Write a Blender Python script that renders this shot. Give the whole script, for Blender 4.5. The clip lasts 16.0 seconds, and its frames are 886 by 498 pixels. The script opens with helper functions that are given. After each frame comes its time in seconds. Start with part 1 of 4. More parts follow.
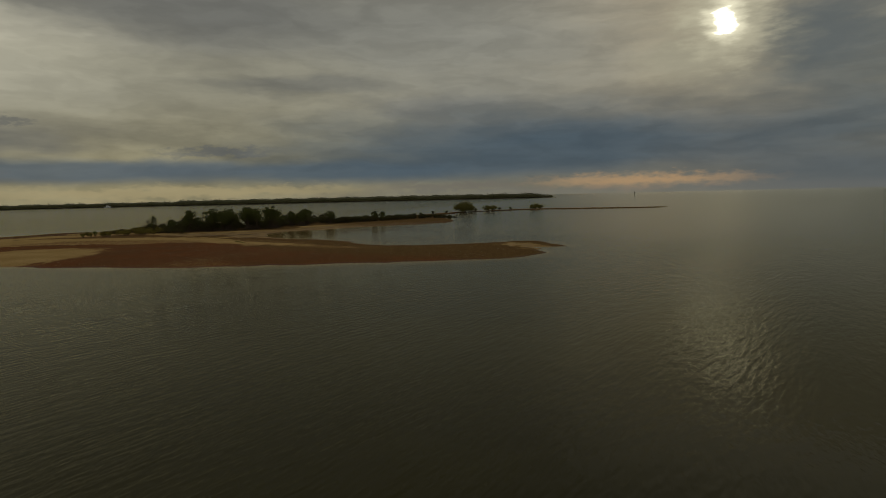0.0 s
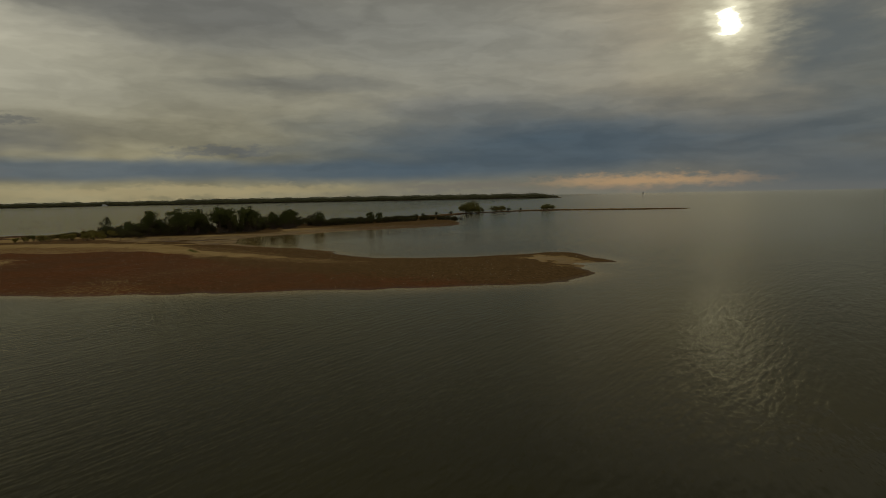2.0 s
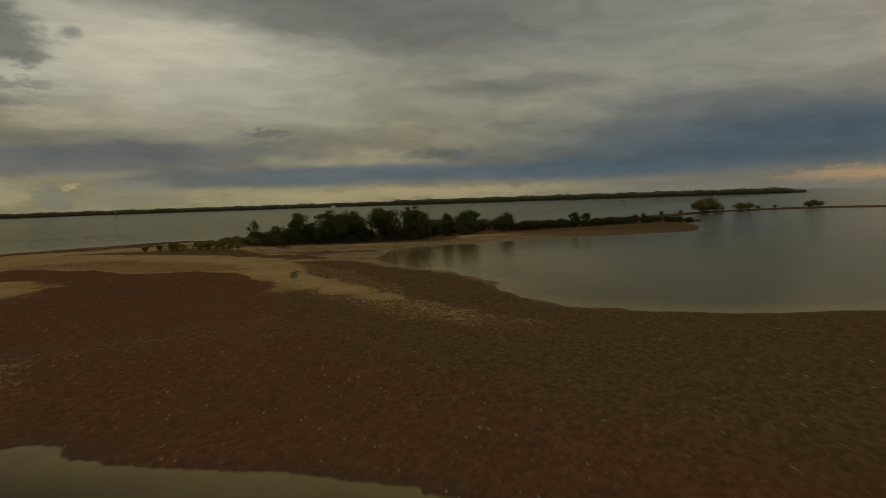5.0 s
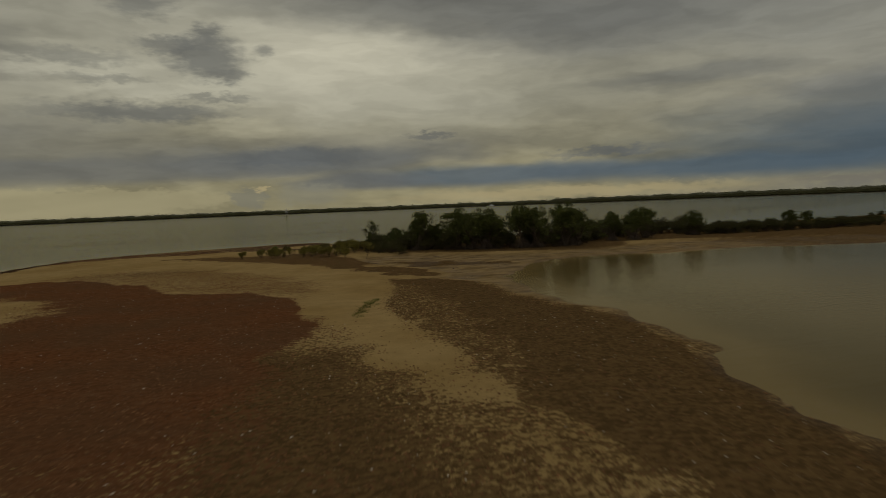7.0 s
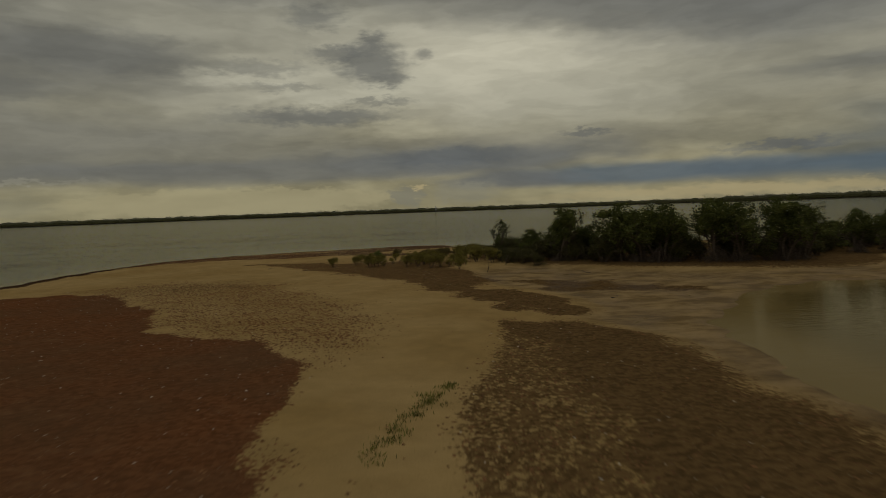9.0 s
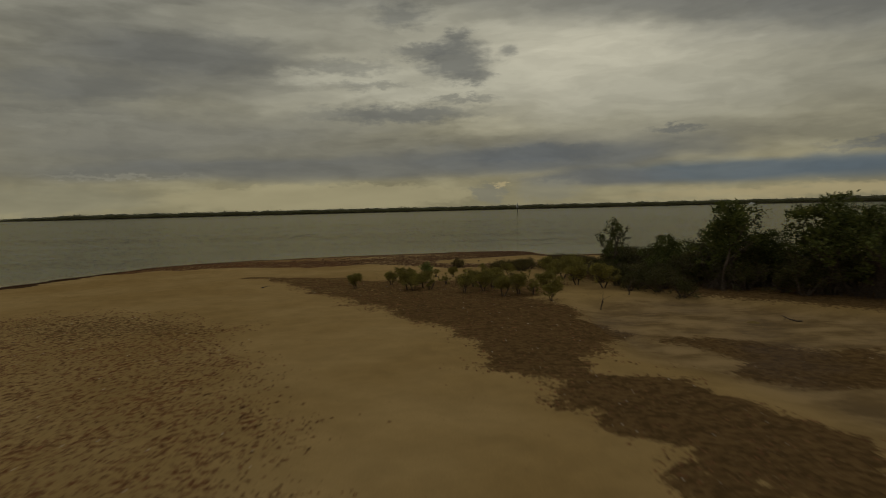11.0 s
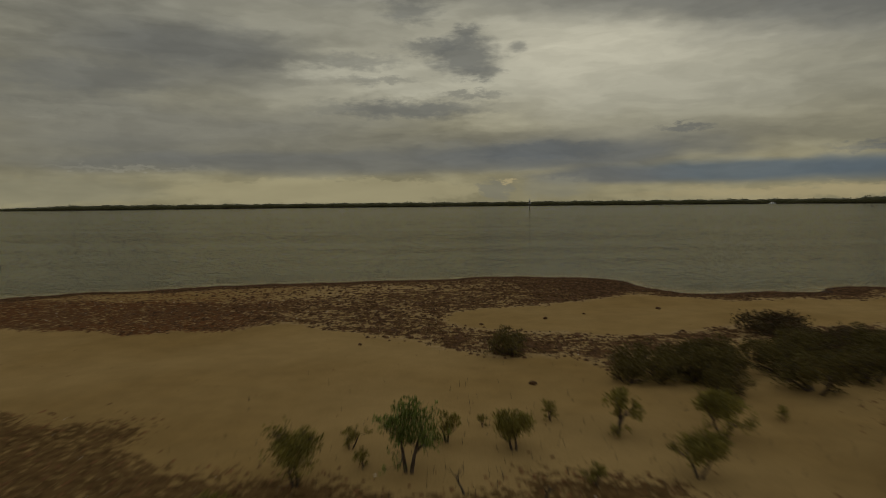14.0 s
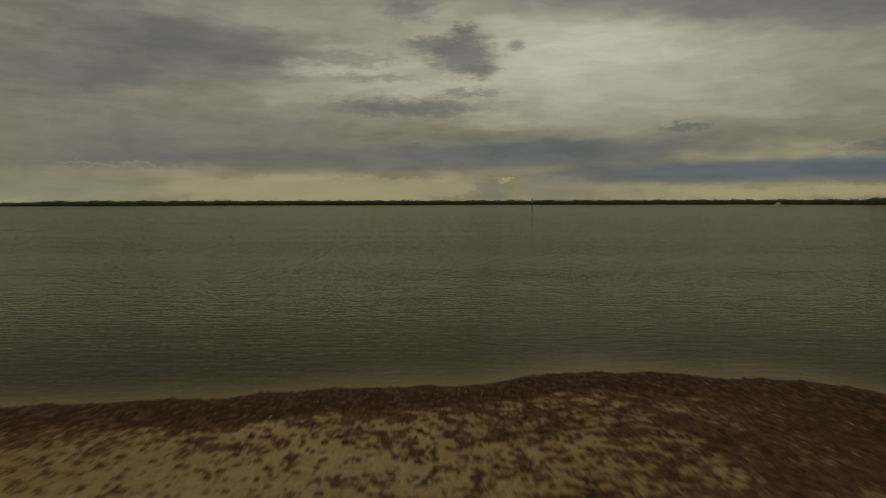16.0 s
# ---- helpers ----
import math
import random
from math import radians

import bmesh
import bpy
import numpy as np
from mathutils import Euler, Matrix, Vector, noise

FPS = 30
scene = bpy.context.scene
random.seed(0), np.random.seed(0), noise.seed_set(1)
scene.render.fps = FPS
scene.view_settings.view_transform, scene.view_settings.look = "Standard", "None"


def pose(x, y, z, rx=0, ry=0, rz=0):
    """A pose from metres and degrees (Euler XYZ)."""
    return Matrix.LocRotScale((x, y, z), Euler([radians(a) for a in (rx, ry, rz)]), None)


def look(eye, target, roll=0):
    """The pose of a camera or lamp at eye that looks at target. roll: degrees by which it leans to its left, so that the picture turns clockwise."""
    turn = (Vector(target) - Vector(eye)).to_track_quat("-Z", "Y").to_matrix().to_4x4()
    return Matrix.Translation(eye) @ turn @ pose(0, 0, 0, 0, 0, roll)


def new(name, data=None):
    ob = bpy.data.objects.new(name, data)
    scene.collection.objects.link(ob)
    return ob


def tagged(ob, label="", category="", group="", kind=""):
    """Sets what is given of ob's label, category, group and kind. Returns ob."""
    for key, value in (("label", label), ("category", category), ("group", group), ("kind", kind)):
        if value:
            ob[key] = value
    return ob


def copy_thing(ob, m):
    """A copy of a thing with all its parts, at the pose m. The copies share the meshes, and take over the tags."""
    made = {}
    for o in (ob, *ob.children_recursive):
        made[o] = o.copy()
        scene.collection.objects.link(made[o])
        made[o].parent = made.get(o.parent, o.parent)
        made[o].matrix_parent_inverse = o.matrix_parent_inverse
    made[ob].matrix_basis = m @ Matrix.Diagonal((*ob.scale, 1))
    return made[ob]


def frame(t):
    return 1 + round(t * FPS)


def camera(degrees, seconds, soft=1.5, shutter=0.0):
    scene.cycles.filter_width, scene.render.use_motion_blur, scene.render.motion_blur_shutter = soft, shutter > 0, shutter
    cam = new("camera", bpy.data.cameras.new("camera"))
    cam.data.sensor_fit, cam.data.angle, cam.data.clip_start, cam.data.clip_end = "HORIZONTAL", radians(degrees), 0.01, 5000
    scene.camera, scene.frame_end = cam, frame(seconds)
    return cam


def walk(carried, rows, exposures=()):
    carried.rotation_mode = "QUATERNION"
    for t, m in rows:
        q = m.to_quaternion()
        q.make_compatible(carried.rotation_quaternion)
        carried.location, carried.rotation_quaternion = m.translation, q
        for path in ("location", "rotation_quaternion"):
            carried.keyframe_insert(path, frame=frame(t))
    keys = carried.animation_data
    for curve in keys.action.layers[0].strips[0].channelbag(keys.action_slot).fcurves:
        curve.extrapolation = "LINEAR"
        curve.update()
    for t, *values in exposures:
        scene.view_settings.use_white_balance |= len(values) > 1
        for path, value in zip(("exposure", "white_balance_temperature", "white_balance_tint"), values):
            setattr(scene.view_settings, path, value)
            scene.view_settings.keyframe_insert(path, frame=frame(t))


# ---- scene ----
cam = camera(70.9, 16.0, soft=0.7, shutter=0.5)
walk(cam, [
    (0.0, pose(0.00, -0.00, 8.72, 85.10, 1.27, -55.99)),
    (0.5, pose(5.27, 3.76, 8.61, 85.12, 1.41, -56.03)),
    (1.0, pose(10.44, 7.80, 8.55, 85.13, 1.32, -56.05)),
    (1.5, pose(15.88, 11.37, 8.51, 85.10, 1.15, -56.01)),
    (2.0, pose(21.20, 15.06, 8.47, 85.10, 1.05, -55.72)),
    (2.5, pose(26.51, 18.82, 8.49, 85.08, 1.16, -54.05)),
    (3.0, pose(32.03, 22.57, 8.52, 85.10, 1.29, -51.24)),
    (3.5, pose(37.88, 26.36, 8.50, 85.14, 1.51, -47.56)),
    (6.0, pose(62.74, 51.84, 7.46, 85.70, 2.09, -29.11)),
    (6.5, pose(66.43, 57.07, 7.38, 85.79, 2.24, -25.39)),
    (7.0, pose(69.73, 62.42, 7.22, 85.91, 2.26, -21.79)),
    (7.5, pose(72.59, 67.83, 7.05, 86.04, 2.26, -17.98)),
    (8.0, pose(75.11, 73.56, 6.91, 86.14, 2.32, -14.07)),
    (8.5, pose(77.23, 79.38, 6.82, 86.22, 2.32, -10.55)),
    (9.0, pose(78.84, 85.12, 6.69, 86.26, 2.06, -7.82)),
    (9.5, pose(80.24, 91.12, 6.54, 86.28, 1.99, -5.27)),
    (10.0, pose(81.30, 97.51, 6.45, 86.28, 1.97, -2.78)),
    (12.5, pose(82.56, 129.69, 6.00, 86.04, 1.10, 0.45)),
    (13.0, pose(82.40, 136.21, 5.94, 85.97, 1.02, 0.46)),
    (13.5, pose(82.13, 143.10, 5.87, 85.89, 0.78, 0.38)),
    (14.0, pose(81.90, 149.40, 5.71, 85.84, 0.56, 0.27)),
    (14.5, pose(81.69, 156.25, 5.63, 85.81, 0.46, 0.27)),
    (15.0, pose(81.37, 163.14, 5.64, 85.73, 0.43, 0.14)),
    (15.5, pose(81.05, 170.04, 5.66, 85.73, 0.43, 0.08)),
    (16.0, pose(80.74, 176.93, 5.70, 85.67, 0.12, 0.00)),
], [(0.0, -5.0), (16.0, -5.0)])

# ---- world, sun ----
SUN_AZ, SUN_EL = 80.0, 13.5


class Nodes:
    """Short-hand to wire a node tree."""

    def __init__(self, tree):
        self.tree = tree
        tree.nodes.clear()

    def add(self, kind, **props):
        n = self.tree.nodes.new(kind)
        if kind in ("ShaderNodeMath", "ShaderNodeVectorMath"):
            n.operation = props["operation"]
        if kind == "ShaderNodeMath":
            n.use_clamp = props["use_clamp"]
        if kind == "ShaderNodeMapRange":
            n.interpolation_type = props["interpolation_type"]
        if kind == "ShaderNodeMix":
            n.data_type, n.blend_type = props["data_type"], props["blend_type"]
        if kind == "ShaderNodeAttribute":
            n.attribute_name = props["attribute_name"]
        for name, v in props.get("inputs", {}).items():
            if isinstance(v, bpy.types.NodeSocket):
                self.tree.links.new(v, n.inputs[name])
            else:
                n.inputs[name].default_value = v
        return n

    def math(self, op, a, b=0.0, c=0.0, clamp=False):
        return self.add("ShaderNodeMath", operation=op, use_clamp=clamp, inputs={0: a, 1: b, 2: c}).outputs[0]

    def vec(self, op, a, b=(0, 0, 0)):
        n = self.add("ShaderNodeVectorMath", operation=op, inputs={0: a, 1: b})
        return n.outputs["Value" if op in ("LENGTH", "DOT_PRODUCT") else "Vector"]

    def ramp(self, value, lo, hi, out_lo=0.0, out_hi=1.0, smooth=True):
        return self.add("ShaderNodeMapRange", interpolation_type="SMOOTHSTEP" if smooth else "LINEAR",
                        inputs={"Value": value, "From Min": lo, "From Max": hi, "To Min": out_lo, "To Max": out_hi}).outputs[0]

    def mix(self, fac, a, b, blend="MIX"):
        n = self.add("ShaderNodeMix", data_type="RGBA", blend_type=blend, inputs={0: fac})
        for slot, v in ((6, a), (7, b)):
            if isinstance(v, bpy.types.NodeSocket):
                self.tree.links.new(v, n.inputs[slot])
            else:
                n.inputs[slot].default_value = (*v, 1) if len(v) == 3 else v
        return n.outputs[2]

    def noise(self, vector, scale, detail=3.0, rough=0.55, color=False):
        n = self.add("ShaderNodeTexNoise", inputs={"Vector": vector, "Scale": scale, "Detail": detail, "Roughness": rough})
        return n.outputs["Color" if color else "Fac"]


def build_world():
    world = bpy.data.worlds.new("overcast_evening")
    scene.world = world
    world.use_nodes = True
    g = Nodes(world.node_tree)
    way = g.add("ShaderNodeTexCoord").outputs["Generated"]
    xyz = g.add("ShaderNodeSeparateXYZ", inputs={0: way})
    az = g.math("MULTIPLY", g.math("ARCTAN2", xyz.outputs[0], xyz.outputs[1]), 57.2958)
    el = g.math("MULTIPLY", g.math("ARCSINE", xyz.outputs[2]), 57.2958)
    flat = g.add("ShaderNodeCombineXYZ", inputs={0: az, 1: el}).outputs[0]
    # cloud-shaped distortion of the angles
    long_v = g.vec("MULTIPLY", flat, (0.11, 0.42, 0))
    fine_v = g.vec("MULTIPLY", flat, (0.45, 1.3, 0))
    w1 = g.vec("SUBTRACT", g.noise(long_v, 1.0, 3, 0.52, True), (0.5, 0.5, 0.5))
    w2 = g.vec("SUBTRACT", g.noise(fine_v, 1.0, 3, 0.55, True), (0.5, 0.5, 0.5))
    warped = g.vec("ADD", flat, g.vec("MULTIPLY", g.vec("ADD", g.vec("MULTIPLY", w1, (12, 2.4, 0)), g.vec("MULTIPLY", w2, (2.6, 0.8, 0))),
                                      g.add("ShaderNodeCombineXYZ", inputs={0: 1.0, 1: g.ramp(el, 0.5, 7.0, 0.18, 1.0)}).outputs[0]))
    wel = g.add("ShaderNodeSeparateXYZ", inputs={0: warped}).outputs[1]

    sky_node = g.add("ShaderNodeTexSky")
    sky_node.sky_type, sky_node.sun_disc = "NISHITA", False
    sky_node.sun_elevation, sky_node.sun_rotation = radians(SUN_EL), radians(SUN_AZ)
    sky_node.air_density, sky_node.dust_density = 1.4, 4.0
    sky = sky_node.outputs[0]
    base = g.add("ShaderNodeValToRGB", inputs={0: g.ramp(wel, 0, 20, smooth=False)})
    stops = base.color_ramp.elements
    for pos, c in ((0.0, (0.27, 0.235, 0.135)), (0.07, (0.275, 0.240, 0.135)), (0.095, (0.140, 0.140, 0.127)), (0.25, (0.152, 0.150, 0.132)),
                   (0.38, (0.225, 0.210, 0.160)), (0.62, (0.255, 0.238, 0.180)), (0.85, (0.205, 0.196, 0.160)), (1.0, (0.19, 0.183, 0.155))):
        e = stops[0] if pos == 0.0 else (stops[1] if pos == 1.0 else stops.new(pos))
        e.position, e.color = pos, (*c, 1)
    col = g.mix(0.94, g.vec("MULTIPLY", sky, (0.05, 0.05, 0.05)), base.outputs[0])
    # streaks and puffs in the layer
    streak = g.ramp(g.noise(g.vec("MULTIPLY", warped, (0.07, 0.38, 0)), 1.0, 3, 0.5), 0.30, 0.70, 0.85, 1.14)
    puff = g.ramp(g.noise(g.vec("MULTIPLY", flat, (0.22, 0.65, 0)), 1.0, 4, 0.55), 0.32, 0.68, 0.88, 1.13)
    col = g.mix(1.0, col, g.math("MULTIPLY", streak, puff), "MULTIPLY")

    def cloud(c_az, c_el, r_az, r_el, color, strength, soft=0.75, src=warped):
        nonlocal col
        d = g.vec("LENGTH", g.vec("MULTIPLY", g.vec("SUBTRACT", src, (c_az, c_el, 0)), (1 / r_az, 1 / r_el, 0)))
        col = g.mix(g.ramp(d, 1.0 + soft * 0.5, 1.0 - soft * 0.5 if soft < 2 else 0.0, 0.0, strength), col, color)

    grey, blue, dusk = (0.118, 0.118, 0.108), (0.054, 0.082, 0.106), (0.096, 0.112, 0.114)
    cloud(14, 12.2, 15, 4.2, (0.53, 0.490, 0.372), 0.88, 1.5)        # bright veil
    cloud(25, 9.3, 14, 2.9, (0.30, 0.282, 0.215), 0.6, 1.5)
    cloud(-1, 14.5, 6, 3.2, (0.38, 0.355, 0.27), 0.65, 1.5)
    cloud(0, 11, 7, 1.8, (0.40, 0.375, 0.285), 0.7, 1.4)
    cloud(-9, 10.6, 8, 2.6, (0.37, 0.345, 0.262), 0.75, 1.5)
    cloud(-13, 15.8, 8, 2.0, (0.31, 0.290, 0.222), 0.7, 1.5)
    cloud(-24, 12.0, 11, 3.0, (0.135, 0.132, 0.117), 0.62, 1.3)      # grey mass
    cloud(-33, 9.0, 6, 1.6, (0.14, 0.138, 0.122), 0.5, 1.3)
    cloud(-22, 6.6, 18, 1.9, (0.172, 0.166, 0.143), 0.7, 1.3)
    cloud(46, 15, 20, 2.6, (0.15, 0.147, 0.13), 0.7, 1.5)
    cloud(34, 14.5, 9, 2.2, (0.145, 0.142, 0.125), 0.6, 1.4)
    cloud(62, 10.5, 19, 6, (0.250, 0.245, 0.210), 0.72, 1.6)
    cloud(89, 9, 9, 8, dusk, 0.85, 1.6)
    cloud(66, 6.6, 14, 2.2, (0.15, 0.15, 0.135), 0.6, 1.5)
    cloud(44, 9.9, 7, 0.8, grey, 0.55, 1.3)
    cloud(54, 8.0, 6, 0.8, (0.13, 0.133, 0.13), 0.4, 1.4)
    cloud(12, 5.2, 17, 1.4, (0.128, 0.126, 0.117), 0.5, 1.3)
    cloud(-9, 4.0, 14, 1.3, (0.122, 0.121, 0.110), 0.5, 1.2)
    cloud(-30, 4.2, 11, 1.5, (0.128, 0.127, 0.115), 0.55, 1.2)
    cloud(-8, 3.7, 24, 1.0, (0.122, 0.124, 0.119), 0.55, 0.9)
    cloud(11, 4.4, 12, 1.3, (0.122, 0.126, 0.121), 0.7, 0.9)
    cloud(68, 3.9, 26, 3.1, blue, 0.92, 1.5)                        # slate-blue bank
    cloud(47, 2.4, 15, 0.95, (0.064, 0.092, 0.116), 0.85, 1.2)
    cloud(26, 2.5, 13, 0.85, (0.092, 0.116, 0.134), 0.85, 1.0)
    cloud(14, 2.4, 6, 0.8, (0.115, 0.117, 0.112), 0.8, 0.9)
    cloud(91, 1.0, 14, 1.8, (0.090, 0.105, 0.112), 0.85, 1.2)
    w3 = g.vec("SUBTRACT", g.noise(g.vec("MULTIPLY", flat, (1.1, 2.6, 0)), 1.0, 3, 0.58, True), (0.5, 0.5, 0.5))
    part_warp = g.vec("ADD", flat, g.vec("ADD", g.vec("MULTIPLY", w2, (3.0, 1.2, 0)), g.vec("MULTIPLY", w3, (2.2, 1.3, 0))))
    cloud(-8.5, 11.8, 4.8, 0.9, (0.44, 0.412, 0.315), 0.6, 1.2, part_warp)
    cloud(-3.0, 10.1, 3.6, 0.5, (0.44, 0.412, 0.315), 0.5, 1.2, part_warp)
    cloud(-31, 7.6, 5.0, 0.5, (0.235, 0.222, 0.172), 0.5, 1.3, part_warp)
    cloud(-21, 13.2, 8, 1.5, (0.122, 0.121, 0.110), 0.5, 1.0, part_warp)
    cloud(-30, 10.2, 6, 1.1, (0.122, 0.121, 0.110), 0.45, 1.0, part_warp)
    cloud(24, 17.2, 15, 1.9, (0.140, 0.138, 0.124), 0.72, 1.3)
    cloud(36, 15.2, 9, 1.2, (0.145, 0.143, 0.128), 0.55, 1.4)
    cloud(8.5, 4.7, 6, 0.7, (0.098, 0.106, 0.110), 0.5, 1.0, part_warp)
    cloud(1.7, 13.2, 2.9, 1.7, grey, 0.78, 1.1, part_warp)          # torn cumulus
    cloud(-1.2, 13.9, 2.6, 0.6, grey, 0.6, 1.2, part_warp)
    cloud(2.0, 15.0, 1.1, 0.7, grey, 0.65, 1.15, part_warp)
    cloud(3.4, 11.6, 1.8, 0.6, grey, 0.65, 1.15, part_warp)
    cloud(6.6, 13.7, 0.75, 0.42, (0.16, 0.157, 0.138), 0.65, 1.2, g.vec("ADD", flat, g.vec("MULTIPLY", w3, (1.2, 0.6, 0))))
    cloud(-3.0, 16.8, 2.2, 1.0, grey, 0.6, 1.3, part_warp)
    cloud(-3.5, 8.5, 7.0, 0.7, grey, 0.75, 1.3, part_warp)
    cloud(-8, 12.6, 4.0, 0.6, grey, 0.45, 1.2, part_warp)
    cloud(-6, 11.0, 3.0, 0.35, grey, 0.4, 1.2, part_warp)
    cloud(2.5, 9.7, 2.6, 0.3, grey, 0.5, 1.3, part_warp)
    cloud(21, 6.35, 2.0, 0.28, grey, 0.7, 1.2, part_warp)
    cloud(36.5, 4.1, 4.2, 0.35, (0.10, 0.107, 0.112), 0.6, 1.3, part_warp)
    cloud(-27, 3.1, 4.5, 0.16, (0.27, 0.25, 0.19), 0.45, 1.3, part_warp)
    cloud(-33, 1.3, 8, 1.2, (0.205, 0.190, 0.130), 0.6, 0.8, part_warp)
    cloud(-10, 1.2, 13.5, 1.15, (0.31, 0.268, 0.155), 0.8, 0.35, part_warp)
    cloud(4.4, 1.2, 1.5, 0.9, (0.185, 0.172, 0.125), 0.8, 0.6, part_warp)  # far thunderhead with a lit crown
    cloud(5.6, 1.9, 0.6, 0.25, (0.40, 0.32, 0.17), 0.8, 0.9, part_warp)
    cloud(10, 1.3, 3.0, 0.9, (0.215, 0.20, 0.145), 0.6, 0.9, part_warp)
    cloud(33, 0.7, 14, 0.5, (0.36, 0.29, 0.155), 0.7, 1.2, part_warp)
    # fine billows and long striations through the whole layer
    billow = g.ramp(g.noise(g.vec("MULTIPLY", warped, (0.20, 0.75, 0)), 1.0, 3, 0.5), 0.3, 0.7, 0.93, 1.09)
    comb = g.ramp(g.noise(g.vec("MULTIPLY", warped, (0.06, 0.9, 0)), 1.0, 3, 0.5), 0.3, 0.7, 0.985, 1.035)
    col = g.mix(g.ramp(el, 0.5, 3.0, 0.25, 1.0), col, g.mix(1.0, col, g.math("MULTIPLY", billow, comb), "MULTIPLY"))
    # light under the bank
    cloud(73.5, 0.95, 7.0, 0.50, (0.40, 0.255, 0.135), 0.9, 1.7, part_warp)
    cloud(57, 0.8, 7, 0.4, (0.155, 0.14, 0.115), 0.7, 1.3, part_warp)
    cloud(78, 0.1, 30, 0.5, (0.135, 0.135, 0.125), 0.6, 1.4, flat)
    cloud(76.5, 10.8, 3.4, 1.5, (0.36, 0.33, 0.24), 0.7, 1.6, part_warp)
    cloud(86.5, 11.8, 3.6, 2.6, (0.105, 0.118, 0.118), 0.75, 1.2, part_warp)
    # the veiled sun
    sun = Vector((math.sin(radians(SUN_AZ)) * math.cos(radians(SUN_EL)), math.cos(radians(SUN_AZ)) * math.cos(radians(SUN_EL)), math.sin(radians(SUN_EL))))
    ragged = g.vec("ADD", way, g.vec("MULTIPLY", w2, (0.0, 0.11, 0.09)))
    off = g.vec("LENGTH", g.vec("SUBTRACT", ragged, tuple(sun)))
    core = g.vec("LENGTH", g.vec("SUBTRACT", g.vec("ADD", way, g.vec("MULTIPLY", w2, (0.0, 0.035, 0.03))), tuple(sun)))
    for d, r0, r1, c, k in ((off, 0.13, 0.0, (0.30, 0.275, 0.195), 0.7), (off, 0.085, 0.01, (0.50, 0.455, 0.32), 0.85),
                            (core, 0.036, 0.010, (1.0, 0.92, 0.66), 0.9), (core, 0.0185, 0.006, (5.0, 4.6, 3.4), 1.0)):
        col = g.mix(g.ramp(d, r0, r1, 0.0, k), col, c)
    # the unseen upper sky is dimmed, so that ground and water get less light
    col = g.mix(1.0, col, g.ramp(el, 16, 24, 1.0, 0.41), "MULTIPLY")
    bg = g.add("ShaderNodeBackground", inputs={"Color": g.vec("MULTIPLY", col, (312, 320, 326)), "Strength": 0.1})
    out = g.add("ShaderNodeOutputWorld", inputs={"Surface": bg.outputs[0]})
    return sun


sun_way = build_world()
lamp = bpy.data.lights.new("sun", "SUN")
lamp.energy, lamp.angle, lamp.color = 0.5, radians(30), (1.0, 0.88, 0.66)
sun_lamp = new("sun", lamp)
sun_lamp.matrix_world = look(sun_way * 100, (0, 0, 0))


# ---- materials ----
def material(name):
    m = bpy.data.materials.new(name)
    m.use_nodes = True
    g = Nodes(m.node_tree)
    out = g.add("ShaderNodeOutputMaterial")
    return m, g, out


def finish(g, out, bsdf):
    g.tree.links.new(bsdf, out.inputs["Surface"])


def plain(name, color, rough=0.7, vary=0.35, scale=8.0, metal=0.0, bump=0.2):
    m, g, out = material(name)
    p = g.add("ShaderNodeTexCoord").outputs["Object"]
    n = g.noise(p, scale, 4)
    n2 = g.noise(p, scale * 7, 3)
    shade = g.math("MULTIPLY", g.ramp(n, 0.3, 0.7, 1 - vary, 1 + vary), g.ramp(n2, 0.3, 0.7, 0.85, 1.15))
    col = g.mix(1.0, color, shade, "MULTIPLY")
    b = g.add("ShaderNodeBump", inputs={"Strength": bump, "Distance": 0.02, "Height": n2})
    finish(g, out, g.add("ShaderNodeBsdfPrincipled", inputs={"Base Color": col, "Roughness": rough, "Metallic": metal, "Specular IOR Level": 0.5 if rough < 0.65 else 0.08, "Normal": b.outputs[0]}).outputs[0])
    return m


def leafy(name, dark, light, tip):
    m, g, out = material(name)
    rnd = g.add("ShaderNodeNewGeometry").outputs["Random Per Island"]
    p = g.add("ShaderNodeTexCoord").outputs["Object"]
    col = g.mix(g.ramp(rnd, 0.1, 0.9, smooth=False), dark, light)
    col = g.mix(g.ramp(g.math("FRACT", g.math("MULTIPLY", rnd, 17.3)), 0.86, 1.0), col, tip)
    col = g.mix(1.0, col, g.ramp(g.noise(p, 1.3, 3), 0.3, 0.7, 0.7, 1.25), "MULTIPLY")
    a = g.add("ShaderNodeBsdfPrincipled", inputs={"Base Color": col, "Roughness": 0.6, "Specular IOR Level": 0.12})
    t = g.add("ShaderNodeBsdfTranslucent", inputs={"Color": col})
    finish(g, out, g.add("ShaderNodeMixShader", inputs={0: 0.25, 1: a.outputs[0], 2: t.outputs[0]}).outputs[0])
    return m


